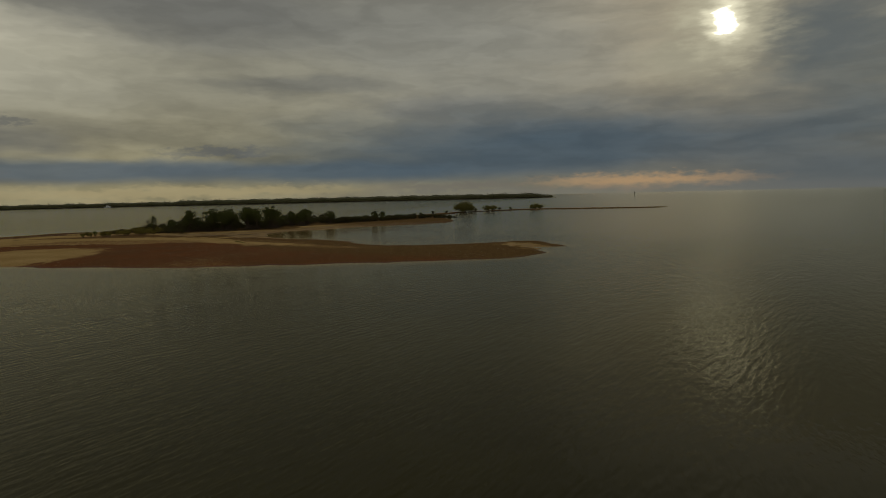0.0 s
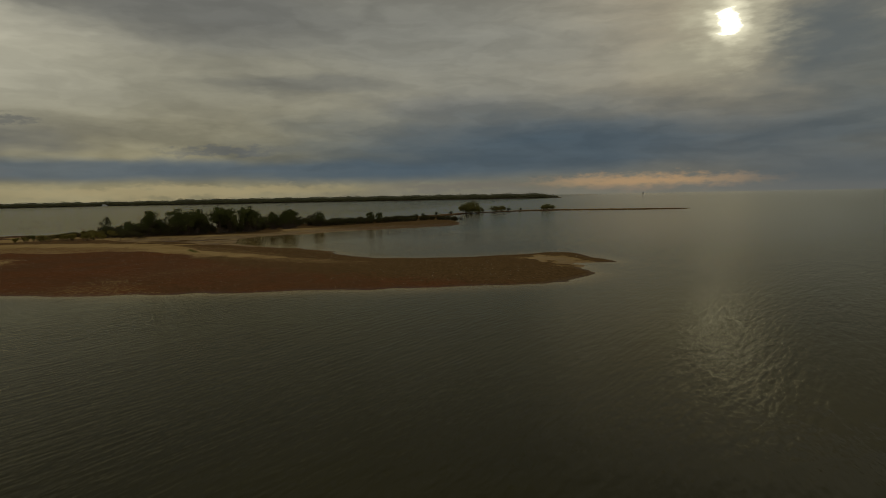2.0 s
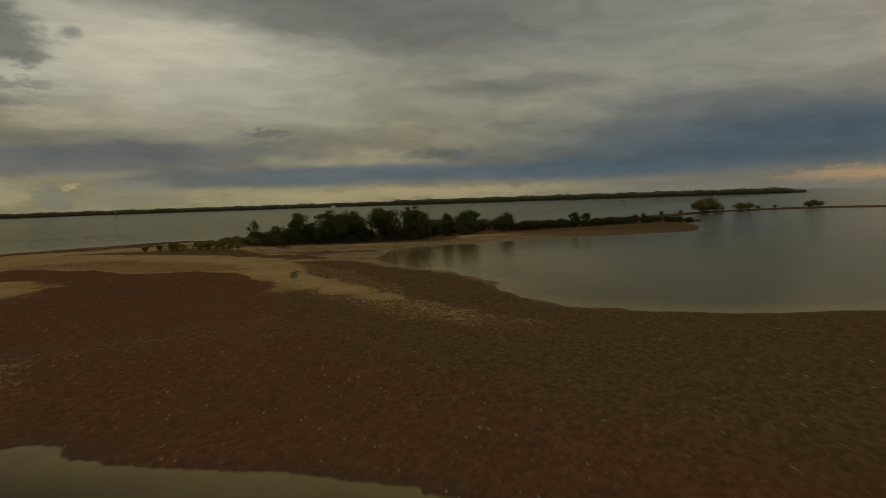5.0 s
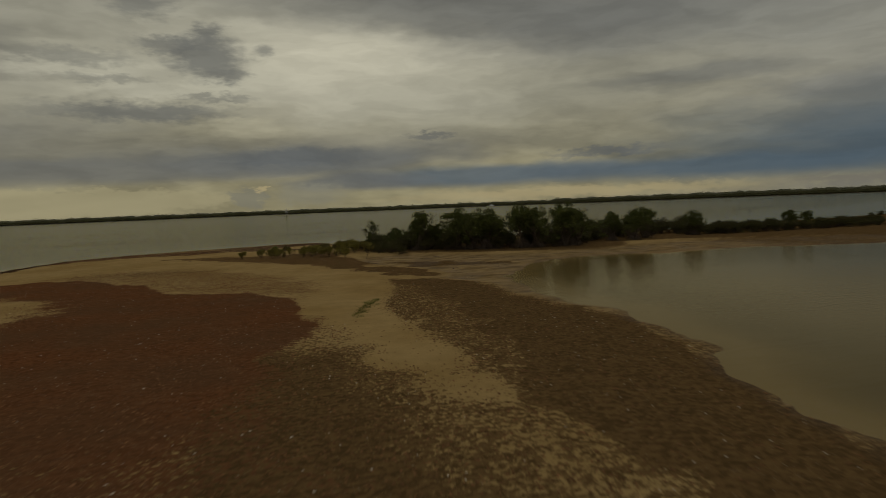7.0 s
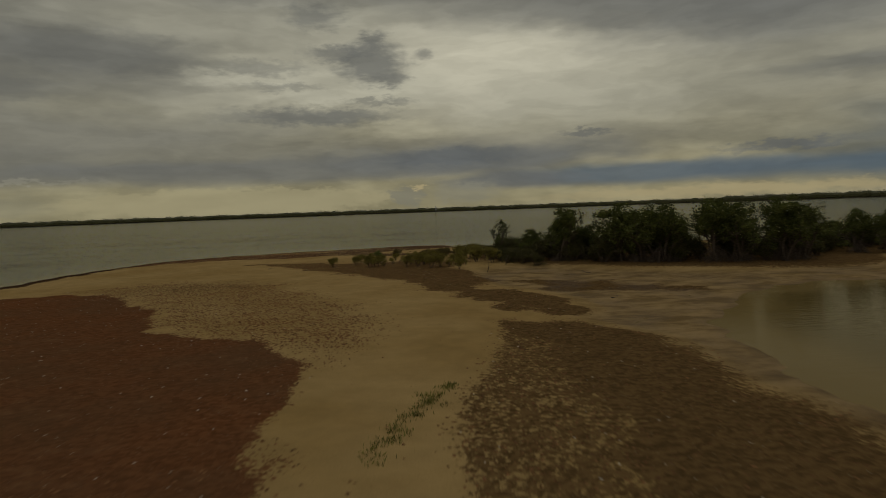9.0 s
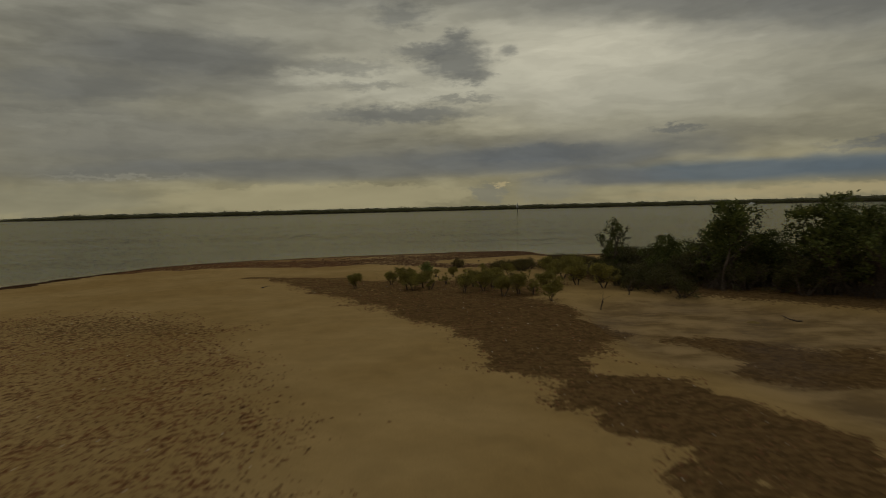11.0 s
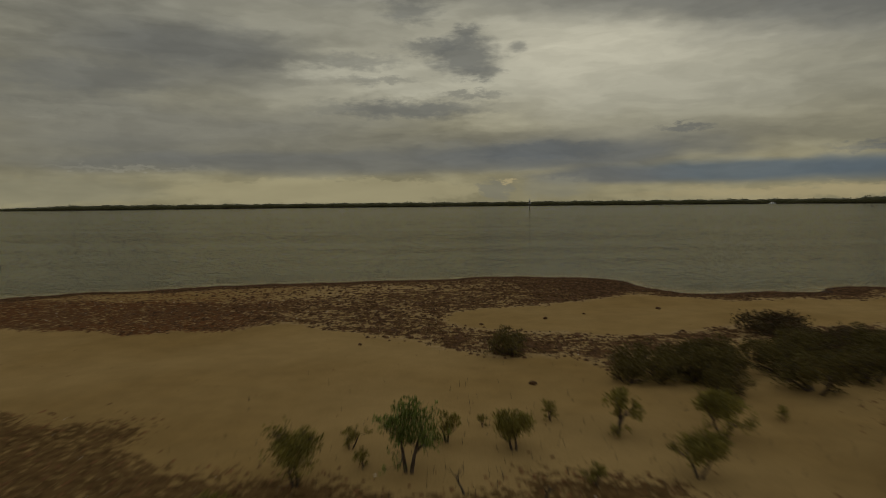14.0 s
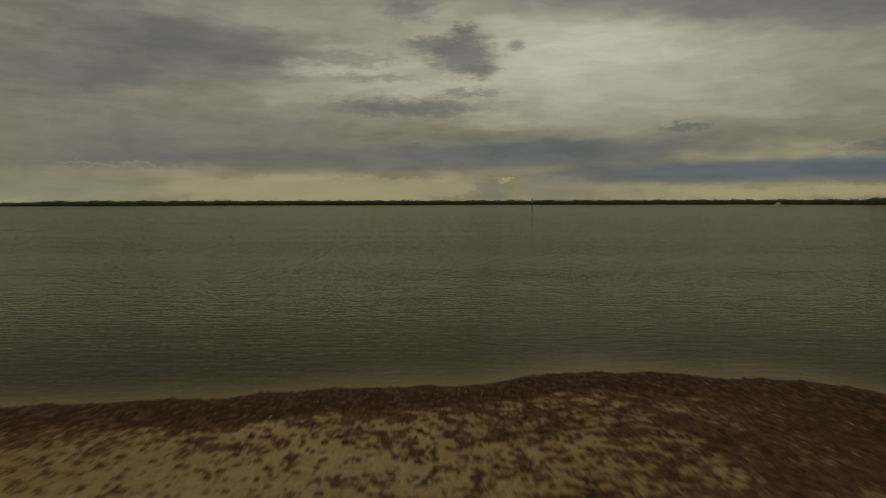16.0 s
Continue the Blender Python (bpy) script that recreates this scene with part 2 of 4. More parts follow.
def ground_material():
    m, g, out = material("tidal_bank")
    p = g.add("ShaderNodeTexCoord").outputs["Object"]

    def attr(name):
        return g.add("ShaderNodeAttribute", attribute_name=name).outputs["Fac"]

    red, brown, rubble, wet, mud = (attr(n) for n in ("red_weed", "brown_weed", "rubble", "wet", "mud"))
    n_big, n_mid = g.noise(p, 0.12, 4, 0.6), g.noise(p, 0.9, 5, 0.62)
    n_fine, n_grain = g.noise(p, 6.5, 5, 0.7), g.noise(p, 30.0, 3, 0.6)
    sand = g.mix(g.ramp(n_big, 0.3, 0.7), (0.248, 0.156, 0.053), (0.308, 0.202, 0.076))
    sand = g.mix(1.0, sand, g.math("MULTIPLY", g.ramp(n_mid, 0.25, 0.75, 0.9, 1.08), g.ramp(n_grain, 0.2, 0.8, 0.88, 1.1)), "MULTIPLY")
    n_mud = g.noise(g.vec("MULTIPLY", p, (0.6, 1.0, 1.0)), 0.55, 6, 0.68)
    muddy = g.mix(g.ramp(n_mud, 0.36, 0.64), (0.135, 0.086, 0.034), (0.27, 0.178, 0.076))
    col = g.mix(g.math("MULTIPLY", mud, 0.95), sand, muddy)

    # clods: small islands of weed, longer along the strand than across it
    clod = g.add("ShaderNodeTexVoronoi", inputs={"Vector": g.vec("ADD", g.vec("MULTIPLY", p, (1.0, 1.5, 1.0)), g.vec("MULTIPLY", g.noise(p, 3.0, 3, 0.6, True), (0.35, 0.35, 0))), "Scale": 5.0})
    clod_tone = g.add("ShaderNodeSeparateColor", inputs={0: clod.outputs["Color"]}).outputs[0]
    n_clod = g.noise(g.vec("MULTIPLY", p, (1.0, 1.7, 1.0)), 2.3, 4, 0.62)

    n_speck = g.noise(p, 4.6, 3, 0.6)

    def cover(mask, sharp, coarse, small):
        mask = g.math("ADD", mask, g.ramp(mask, 0.66, 1.0, 0.0, 0.45))
        speck = g.math("ADD", g.math("MULTIPLY", g.math("SUBTRACT", n_mid, 0.5), coarse), g.math("MULTIPLY", g.math("SUBTRACT", small, 0.5), 1.35))
        speck = g.math("ADD", speck, g.math("ADD", g.math("MULTIPLY", g.math("SUBTRACT", n_fine, 0.5), 0.8), g.math("MULTIPLY", g.math("SUBTRACT", clod_tone, 0.5), 0.14)))
        return g.ramp(g.math("ADD", mask, speck), 0.5 - sharp, 0.5 + sharp)

    tone = g.math("ADD", g.math("MULTIPLY", n_fine, 0.6), g.math("MULTIPLY", clod_tone, 0.4))
    weed_brown = g.mix(g.ramp(tone, 0.28, 0.72), (0.070, 0.041, 0.015), (0.132, 0.077, 0.028))
    weed_red = g.mix(g.ramp(tone, 0.28, 0.72), (0.088, 0.034, 0.013), (0.148, 0.060, 0.022))
    weed_red = g.mix(g.ramp(n_big, 0.3, 0.7, 0.0, 0.7), weed_red, (0.092, 0.050, 0.022))
    weed_red = g.mix(g.ramp(n_mid, 0.55, 0.8, 0.0, 0.35), weed_red, (0.20, 0.105, 0.045))
    stones = g.mix(g.ramp(tone, 0.32, 0.68), (0.038, 0.021, 0.009), (0.118, 0.065, 0.027))
    col = g.mix(g.math("MULTIPLY", g.ramp(rubble, 0.15, 0.45), g.ramp(n_clod, 0.35, 0.6)), col, g.mix(0.45, col, (0.46, 0.335, 0.175)))
    col = g.mix(cover(brown, 0.10, 0.6, n_speck), col, weed_brown)
    col = g.mix(cover(red, 0.12, 0.6, n_speck), col, weed_red)
    stones = g.mix(g.ramp(rubble, 0.62, 0.9, 0.0, 0.75), stones, (0.046, 0.026, 0.013))
    col = g.mix(cover(rubble, 0.07, 1.1, n_clod), col, stones)
    # pale shell drifts and scattered grit
    drift = g.math("MULTIPLY", g.ramp(n_clod, 0.66, 0.72, 0.0, 0.6), g.math("MULTIPLY", brown, g.ramp(n_mid, 0.45, 0.6)))
    col = g.mix(drift, col, (0.27, 0.185, 0.095))
    grit = g.ramp(g.noise(p, 13.0, 2, 0.5), 0.70, 0.74, 0.0, 0.55)
    col = g.mix(g.math("MULTIPLY", grit, g.math("ADD", red, g.math("ADD", brown, rubble), clamp=True)), col, (0.33, 0.26, 0.16))
    col = g.mix(g.math("MULTIPLY", wet, 0.4), col, g.mix(1.0, col, (0.52, 0.47, 0.38), "MULTIPLY"))
    height = g.math("ADD", g.math("MULTIPLY", n_fine, 0.7), g.math("MULTIPLY", n_grain, 0.3))
    rough = g.math("SUBTRACT", 0.9, g.math("MULTIPLY", wet, 0.15))
    strength = g.math("ADD", 0.25, g.math("MULTIPLY", g.math("ADD", brown, g.math("ADD", red, rubble), clamp=True), 0.5))
    b = g.add("ShaderNodeBump", inputs={"Strength": strength, "Distance": 0.08, "Height": height})
    finish(g, out, g.add("ShaderNodeBsdfPrincipled", inputs={"Base Color": col, "Roughness": rough, "Normal": b.outputs[0], "Specular IOR Level": g.math("MULTIPLY", wet, 0.05)}).outputs[0])
    return m


def water_material():
    m, g, out = material("silty_water")
    p = g.add("ShaderNodeTexCoord").outputs["Object"]
    shallow = g.add("ShaderNodeAttribute", attribute_name="shallow").outputs["Fac"]
    rippled = g.add("ShaderNodeAttribute", attribute_name="rippled").outputs["Fac"]
    drift = g.noise(p, 0.035, 4, 0.6)
    deep = g.mix(g.ramp(drift, 0.3, 0.7), (0.0175, 0.0143, 0.0020), (0.0265, 0.0216, 0.0034))
    deep = g.mix(g.ramp(rippled, 0.5, 1.0), deep, (0.020, 0.0172, 0.0052))
    col = g.mix(shallow, deep, (0.205, 0.138, 0.046))
    skew = g.add("ShaderNodeMapping", inputs={"Vector": p, "Rotation": (0, 0, radians(8)), "Scale": (0.30, 1.5, 1)}).outputs[0]
    chop = g.noise(skew, 1.9, 3, 0.55)
    wind = g.noise(g.vec("MULTIPLY", skew, (0.010, 0.055, 0)), 1.0, 4, 0.6)
    swell = g.noise(skew, 0.5, 2, 0.5)
    fine = g.noise(skew, 5.5, 2, 0.5)
    long_wave = g.noise(g.vec("MULTIPLY", skew, (0.75, 0.45, 0)), 1.0, 3, 0.6)
    h = g.math("ADD", g.math("ADD", chop, g.math("MULTIPLY", fine, 0.34)), g.math("ADD", g.math("MULTIPLY", swell, 0.5), g.math("MULTIPLY", long_wave, g.math("MULTIPLY", rippled, 1.1))))
    amount = g.math("MULTIPLY", g.ramp(wind, 0.36, 0.64, 0.76, 1.12), g.math("ADD", 0.05, g.math("MULTIPLY", rippled, 0.45)))
    b = g.add("ShaderNodeBump", inputs={"Strength": amount, "Distance": 0.22, "Height": h})
    silt = g.add("ShaderNodeBsdfDiffuse", inputs={"Color": col, "Normal": b.outputs[0]})
    gloss = g.add("ShaderNodeBsdfGlossy", inputs={"Color": (0.86, 0.835, 0.70, 1), "Roughness": g.math("SUBTRACT", g.ramp(rippled, 0.0, 0.25, 0.05, 0.125), g.ramp(rippled, 0.5, 0.95, 0.0, 0.04)), "Normal": b.outputs[0]})
    sheen = g.add("ShaderNodeFresnel", inputs={"IOR": g.math("ADD", g.math("SUBTRACT", 1.11, g.math("MULTIPLY", shallow, 0.008)), g.ramp(rippled, 0.5, 0.95, 0.0, 0.02)), "Normal": b.outputs[0]}).outputs[0]
    finish(g, out, g.add("ShaderNodeMixShader", inputs={0: sheen, 1: silt.outputs[0], 2: gloss.outputs[0]}).outputs[0])
    return m


BANK, WATER = ground_material(), water_material()
LEAF = leafy("mangrove_leaf", (0.048, 0.056, 0.012), (0.122, 0.130, 0.028), (0.18, 0.17, 0.05))
# brown-green bush leaf, darkened to hold the shade beneath the taller crowns
LEAF_SHADED = leafy("shaded_bush_leaf", (0.044, 0.042, 0.012), (0.092, 0.084, 0.022), (0.12, 0.08, 0.03))
LEAF_SALT = leafy("salt_leaf", (0.072, 0.056, 0.015), (0.150, 0.116, 0.030), (0.15, 0.10, 0.035))
LEAF_YOUNG = leafy("young_mangrove_leaf", (0.140, 0.116, 0.022), (0.295, 0.240, 0.050), (0.24, 0.185, 0.065))
LEAF_FRESH = leafy("fresh_mangrove_leaf", (0.092, 0.122, 0.022), (0.190, 0.210, 0.046), (0.17, 0.15, 0.05))
LEAF_OLIVE = leafy("olive_mangrove_leaf", (0.105, 0.098, 0.021), (0.228, 0.200, 0.048), (0.20, 0.165, 0.055))
LEAF_DRY = leafy("saltbush_leaf", (0.060, 0.040, 0.018), (0.095, 0.070, 0.026), (0.12, 0.06, 0.03))
# paler than the near mangrove leaf: distance haze is put into the colour
LEAF_HAZED = leafy("hazed_far_leaf", (0.080, 0.076, 0.030), (0.150, 0.138, 0.054), (0.13, 0.125, 0.055))
BARK = plain("mangrove_bark", (0.085, 0.062, 0.042), 0.85, 0.4, 6.0, bump=0.6)
WEEDCLOD = plain("dried_weed", (0.140, 0.066, 0.025), 0.95, 0.5, 3.0, bump=0.5)
STONE = plain("weedy_stone", (0.098, 0.052, 0.022), 0.9, 0.5, 3.0, bump=0.5)
SHELL = plain("pale_shell", (0.42, 0.35, 0.24), 0.7, 0.3, 5.0)
DEADWOOD = plain("driftwood_bark", (0.07, 0.052, 0.036), 0.85, 0.4, 5.0, bump=0.6)
WHITE = plain("white_paint", (0.75, 0.74, 0.70), 0.45, 0.1, 1.0)
DARKPAINT = plain("dark_paint", (0.05, 0.05, 0.05), 0.5, 0.2, 1.0)
STEEL = plain("weathered_steel", (0.10, 0.095, 0.085), 0.6, 0.3, 2.0, 0.4)
GLASS_DARK = plain("tinted_pane", (0.02, 0.024, 0.028), 0.1, 0.1, 1.0)


# ---- plan of the bank ----
def ring(points, steps=8):
    """A closed smooth line through the points."""
    p = np.array(points, float)
    a, b, c, d = np.roll(p, 1, 0), p, np.roll(p, -1, 0), np.roll(p, -2, 0)
    out = []
    for i in range(steps):
        t = i / steps
        out.append(0.5 * (2 * b + (c - a) * t + (2 * a - 5 * b + 4 * c - d) * t * t + (3 * b - a - 3 * c + d) * t ** 3))
    return np.stack(out, 1).reshape(-1, 2)


def inside(x, y, line):
    """Signed distance to a closed line, positive inside."""
    best, odd = np.full(x.shape, 1e9), np.zeros(x.shape, bool)
    for (x0, y0), (x1, y1) in zip(line, np.roll(line, -1, 0)):
        dx, dy = x1 - x0, y1 - y0
        t = np.clip(((x - x0) * dx + (y - y0) * dy) / (dx * dx + dy * dy + 1e-12), 0, 1)
        best = np.minimum(best, (x - x0 - t * dx) ** 2 + (y - y0 - t * dy) ** 2)
        if y0 != y1:
            odd ^= ((y0 > y) != (y1 > y)) & (x < dx * (y - y0) / dy + x0)
    return np.where(odd, 1, -1) * np.sqrt(best)


def waves2(x, y, scale, seed, octaves=4):
    """Smooth noise over the plan, about -1 to 1, from summed turned sines."""
    rng, out, amp = np.random.RandomState(seed), np.zeros(x.shape), 1.0
    for o in range(octaves):
        for k in range(4):
            a, ph = rng.uniform(0, 2 * np.pi), rng.uniform(0, 2 * np.pi)
            f = (2 ** o) / scale * rng.uniform(0.7, 1.4) * 2 * np.pi
            out += amp * 0.4 * np.sin(f * (x * np.cos(a) + y * np.sin(a)) + ph + 1.3 * np.sin(f * 0.37 * (y * np.cos(a) - x * np.sin(a))))
        amp *= 0.55
    return out


BANK_LINE = ring([(95.8, 40.4), (97.6, 42.2), (101, 46), (105, 49.6), (103.4, 53.3), (99.5, 55.8), (94.2, 60.2), (89.5, 66), (87, 72), (88.2, 77.5), (91.2, 83.5), (93.2, 89), (94.6, 94.5), (94.2, 99.5),
                  (94.8, 105), (96.2, 111), (98.2, 116.5), (102, 121.5), (108, 126.5), (117, 128.6), (126, 124.5), (136, 124.5), (148, 118), (166, 111.5), (182, 118),
                  (205, 138), (228, 160), (212, 172), (175, 167), (150, 172), (128, 182), (112, 189.5), (104, 188.5), (98.5, 187.8),
                  (95.8, 190.5), (94.6, 194.4), (91, 196.7), (86, 197.5), (78, 195.5), (70, 194.2), (60, 191.0), (51, 186.3), (46, 178.5), (43, 168), (41, 156),
                  (36, 138), (32, 116), (37.5, 101.6), (43, 86), (49, 73.5), (58.5, 60.3), (67.5, 48), (75, 40.2), (79.5, 38.8), (83.5, 38.8), (87, 40.6), (90.2, 42.2), (92, 44.2), (94, 42.2)])
SPIT_LINE = ring([(218, 157), (245, 161), (266, 165.5), (287, 160), (308, 147), (318, 115), (335, 90), (354, 91), (345, 112), (328, 160),
                  (290, 172), (262, 176), (235, 173), (214, 169)])
RED_LINE = ring([(20, 112), (40, 136), (48, 141.5), (56.5, 141), (61.8, 133.8), (65.2, 128), (67.2, 121.5), (71.2, 118), (74.8, 114.9), (76.2, 110), (75.9, 103),
                 (75.3, 97), (73.4, 94), (71.6, 86), (71, 76), (70.5, 66), (71.5, 56), (74, 46), (72, 34), (60, 45), (35, 80)])
BARE_LINE = ring([(38, 131), (50, 129.5), (57, 124), (59.5, 118), (57.5, 110), (50, 102), (40, 99), (30, 112)])
# weed towards the lagoon: the closed dark cover, and the open cover beside the sand path
LAGOON_WEED = ring([(86.4, 118.6), (89.2, 118.1), (91.7, 115.4), (93.4, 112), (93.0, 108.8), (92.6, 104), (92.8, 100), (93.4, 95), (93.6, 92), (92.4, 88), (91, 84),
                    (89, 79.5), (87.4, 75), (87, 70), (90, 64), (98, 56), (103, 51), (94, 45), (84, 55), (80.2, 70), (80.3, 77), (80.0, 81.5), (82.2, 86), (84.5, 94),
                    (85.8, 103), (86.6, 110), (86.4, 115)])
LAGOON_EDGE = ring([(80.0, 81.5), (80.4, 86.5), (80.6, 92), (80.8, 100), (81.8, 104.5), (84.2, 111), (85.6, 116), (87.0, 119), (88.6, 113), (88.4, 104), (87, 94), (84, 84)])
SHRUB_WEED = ring([(64.5, 166.2), (68.2, 162.9), (72.3, 155.7), (75.5, 150.9), (77.4, 148.2), (79.1, 145.7), (80.2, 143.7), (82.4, 139.4), (84.2, 134), (87, 132.5), (90.5, 138),
                   (91, 142), (89.8, 146), (89, 148), (88.8, 152), (91.5, 157), (86, 160.5), (78.3, 161.5), (73.2, 164.2), (68, 166)])
MOSS_NEAR = ring([(86.4, 138.5), (88.4, 133), (91.8, 128), (92.6, 123.4), (91.7, 120.4), (89.5, 119.8), (88.3, 122), (86.7, 126.5), (85.6, 130.5), (83.4, 135.5)])
MOSS_BAND = ring([(92.5, 138), (97.5, 136.8), (102, 131.5), (105.5, 128.7), (101.5, 127.8), (97, 129.5), (93, 132.8)])
# clean sand of the path, and the thin specks beside it
STRIP_LINE = ring([(77.0, 95.5), (77.2, 90), (77.4, 86.5), (78.0, 83.5), (78.9, 81.8), (79.9, 82.2), (80.2, 86.5), (80.3, 92), (80.5, 99.5), (79.6, 103), (81.4, 106.5), (83.9, 111.5),
                   (85.3, 116.5), (86.0, 121.5), (85.8, 126), (84.9, 130), (82.4, 135.5), (79.4, 143), (74, 146), (78.4, 133), (80.6, 121), (80, 114.5), (77.4, 110), (77, 103)])
SPECK_LINE = ring([(52, 145), (61.4, 148), (70.9, 142.8), (74.5, 135), (78, 127), (80, 121), (79.4, 115.5), (76.5, 110.5), (74, 114), (70, 118), (67, 122), (64.5, 129), (61, 134), (55, 141)])
SPECK_TAIL = ring([(75.9, 103), (77.4, 101.6), (78.4, 96.4), (77.6, 93.5), (76.2, 95.5), (75.4, 99)])
POOL_LINE = ring([(94, 53), (99, 52), (97.5, 47), (91, 42.3), (88.7, 44), (92.5, 49)])
MUD_LINE = ring([(90, 146), (89.8, 136), (92.6, 129), (93.2, 122.5), (91, 119), (93.3, 113), (92.8, 106), (92.8, 99), (93.6, 93), (91.6, 86), (88.6, 79), (86.8, 72), (88.5, 66), (95, 66), (97, 80), (99, 92), (100, 108), (110, 118), (118, 126), (140, 122), (166, 109), (184, 118),
                 (160, 130), (140, 138), (124, 137), (112, 137), (103, 143), (97, 150)])
BEACH_WEED = ring([(20, 150), (33, 160), (43, 170), (50, 174.4), (60, 176.2), (68, 174.8), (73, 175.6), (76.2, 176.3), (79.3, 173.1), (83.2, 171.2), (85.6, 170.1), (88, 169.2), (90, 173.4),
                   (86, 174.4), (82.6, 176), (82.6, 179), (84.2, 180.6), (86.3, 181.0), (88.5, 182.4), (90.3, 183.6), (92.6, 186), (97, 185), (106, 186), (120, 190), (95, 202), (60, 197), (30, 186)])
BEACH_SAND = ring([(56, 185.3), (64.7, 184.8), (69.5, 183.4), (74.2, 184.8), (77, 186.3), (80, 187.4), (84, 188.8), (85, 190.4), (81, 191.8), (77, 191.7), (71.5, 191.0), (65.8, 190.4), (60, 188.2)])
BEACH_DARK = ring([(85.2, 198), (85.8, 192), (86.2, 187.5), (86.8, 183.6), (88.6, 182.6), (91, 185.8), (93, 186.8), (95.6, 188), (98, 193), (92, 199)])
RACK_LINE = ring([(79.5, 175.6), (82, 175.2), (85, 173.8), (90, 174.2), (95.6, 175.9), (104, 175.8), (112, 174), (112, 171), (100, 171.5), (93.6, 172.3), (88, 169.6), (84.5, 170.8), (81, 172.4)])
TREE_FLOOR = ring([(93, 164), (96, 154), (101, 146.5), (108, 140.8), (118, 136.5), (128, 137), (134, 142), (150, 135), (168, 126), (186, 122), (207, 139),
                   (212, 166), (160, 160), (125, 165), (105, 172)])


def bank_fields(x, y):
    """Height and cover of the ground over the plan."""
    wob = waves2(x, y, 9.0, 3)
    d = np.maximum(inside(x, y, BANK_LINE), inside(x, y, SPIT_LINE)) + 0.45 * wob
    z = np.where(d > 0, 0.42 * (1 - np.exp(-np.maximum(d, 0) / 5.0)), -3.0 * (1 - np.exp(np.minimum(d, 0) / 14.0)))
    mud = np.clip(0.5 + inside(x, y, MUD_LINE) / 2.4, 0, 1)
    flat = 0.06 + 0.035 * waves2(x, y, 7.0, 8)
    z = np.where(d > 0, z * (1 - mud) + np.minimum(z, flat) * mud, z)
    z += np.where(d > 1, 0.03 * waves2(x, y, 5.0, 5) * np.clip((d - 1) / 3, 0, 1) * (1 - mud), 0)
    w = waves2(x, y, 6.0, 11, 5)

    def patch(line, soft, ragged=0.5, level=1.0):
        return np.clip(0.5 + (inside(x, y, line) + ragged * w) / soft, 0, 1) * level

    def fade(v, lo, hi):
        return np.clip((v - lo) / (hi - lo), 0, 1)

    south = 1 - fade(y, 76, 96)
    red = np.clip(0.55 + (inside(x, y, RED_LINE) + 0.45 * w) / (1.0 + 9.0 * south), 0, 1)
    bare = patch(BARE_LINE, 4.0, 1.2)
    red = red * (1 - 0.72 * bare) * (1 - 0.38 * south)
    lag = np.maximum(patch(LAGOON_WEED, 1.6 + 1.6 * fade(x, 88, 92), 0.6, 0.93), patch(LAGOON_EDGE, 1.2, 0.4, 0.62))
    shr = patch(SHRUB_WEED, 1.4, 0.6, 0.76) * (1 - 0.12 * fade(y, 148, 155))
    moss = np.maximum(patch(MOSS_NEAR, 1.3, 0.9, 0.92), patch(MOSS_BAND, 1.8, 1.0, 0.78))
    floor = np.clip(0.5 + inside(x, y, TREE_FLOOR) / 3.0, 0, 1) * 0.9
    # thin cover between the red weed and the sand path
    thin = (1 - fade(y, 90, 103)) * np.maximum(fade(x, 66, 70), 0.9 * south * fade(x, 44, 56)) * (0.52 + 0.34 * (1 - fade(x, 72, 78)) + 0.32 * (1 - fade(y, 60, 74)))
    clean = patch(STRIP_LINE, 1.3, 0.55) * (0.55 + 0.45 * fade(y, 82, 90))
    dense = np.exp(-(((x - 65) / 7.0) ** 2 + ((y - 143) / 4.0) ** 2))
    speck = patch(SPECK_LINE, 3.0, 0.8) * (0.36 + 0.16 * dense)
    speck = np.maximum(speck, patch(SPECK_TAIL, 1.2, 0.4, 0.44))
    pool = patch(POOL_LINE, 1.8, 1.3)
    on_spit = np.clip(0.5 + inside(x, y, SPIT_LINE), 0, 1)
    east = fade(x, 130, 148) * (0.62 + 0.28 * fade(x, 162, 172))
    brown = np.maximum.reduce([on_spit, east, moss, floor, np.maximum.reduce([lag, shr, thin, speck]) * (1 - 0.93 * clean)]) * (1 - 0.9 * pool)
    z = np.where(d > 0, z - pool * np.maximum(z - 0.02, 0), z)
    red = np.maximum(red * (1 - pool), speck * 1.06 * (1 - 0.8 * dense) * (1 - 0.93 * clean))
    beach = patch(BEACH_WEED, 1.4)
    sandy = patch(BEACH_SAND, 1.4, 0.6) * (0.36 - 0.16 * fade(x, 72, 84))
    dark = patch(BEACH_DARK, 1.0, 0.6) * (beach > 0.2)
    rack = patch(RACK_LINE, 1.3, 0.6, 0.58)
    edge = fade(-d, -3.6, -2.4) * fade(y, 140, 148) * fade(d, -6, -4)
    strand = fade(-d, -6.0, -3.5) * fade(x, 94, 97) * fade(y, 165, 171) * 0.56
    rubble = np.maximum.reduce([beach * (0.55 - 0.26 * (1 - fade(x, 66, 78))) * (1 - sandy), rack, edge * 0.95, strand, dark * (0.64 + 0.28 * fade(x, 88, 94))])
    red = np.maximum(red, beach * (1 - fade(x, 72, 80)) * 0.66 * (1 - 0.9 * sandy))
    wet = np.clip(1 - (z - 0.015) / 0.07, 0, 1)
    return d, z, dict(red_weed=red, brown_weed=brown, rubble=rubble, wet=wet, mud=mud)


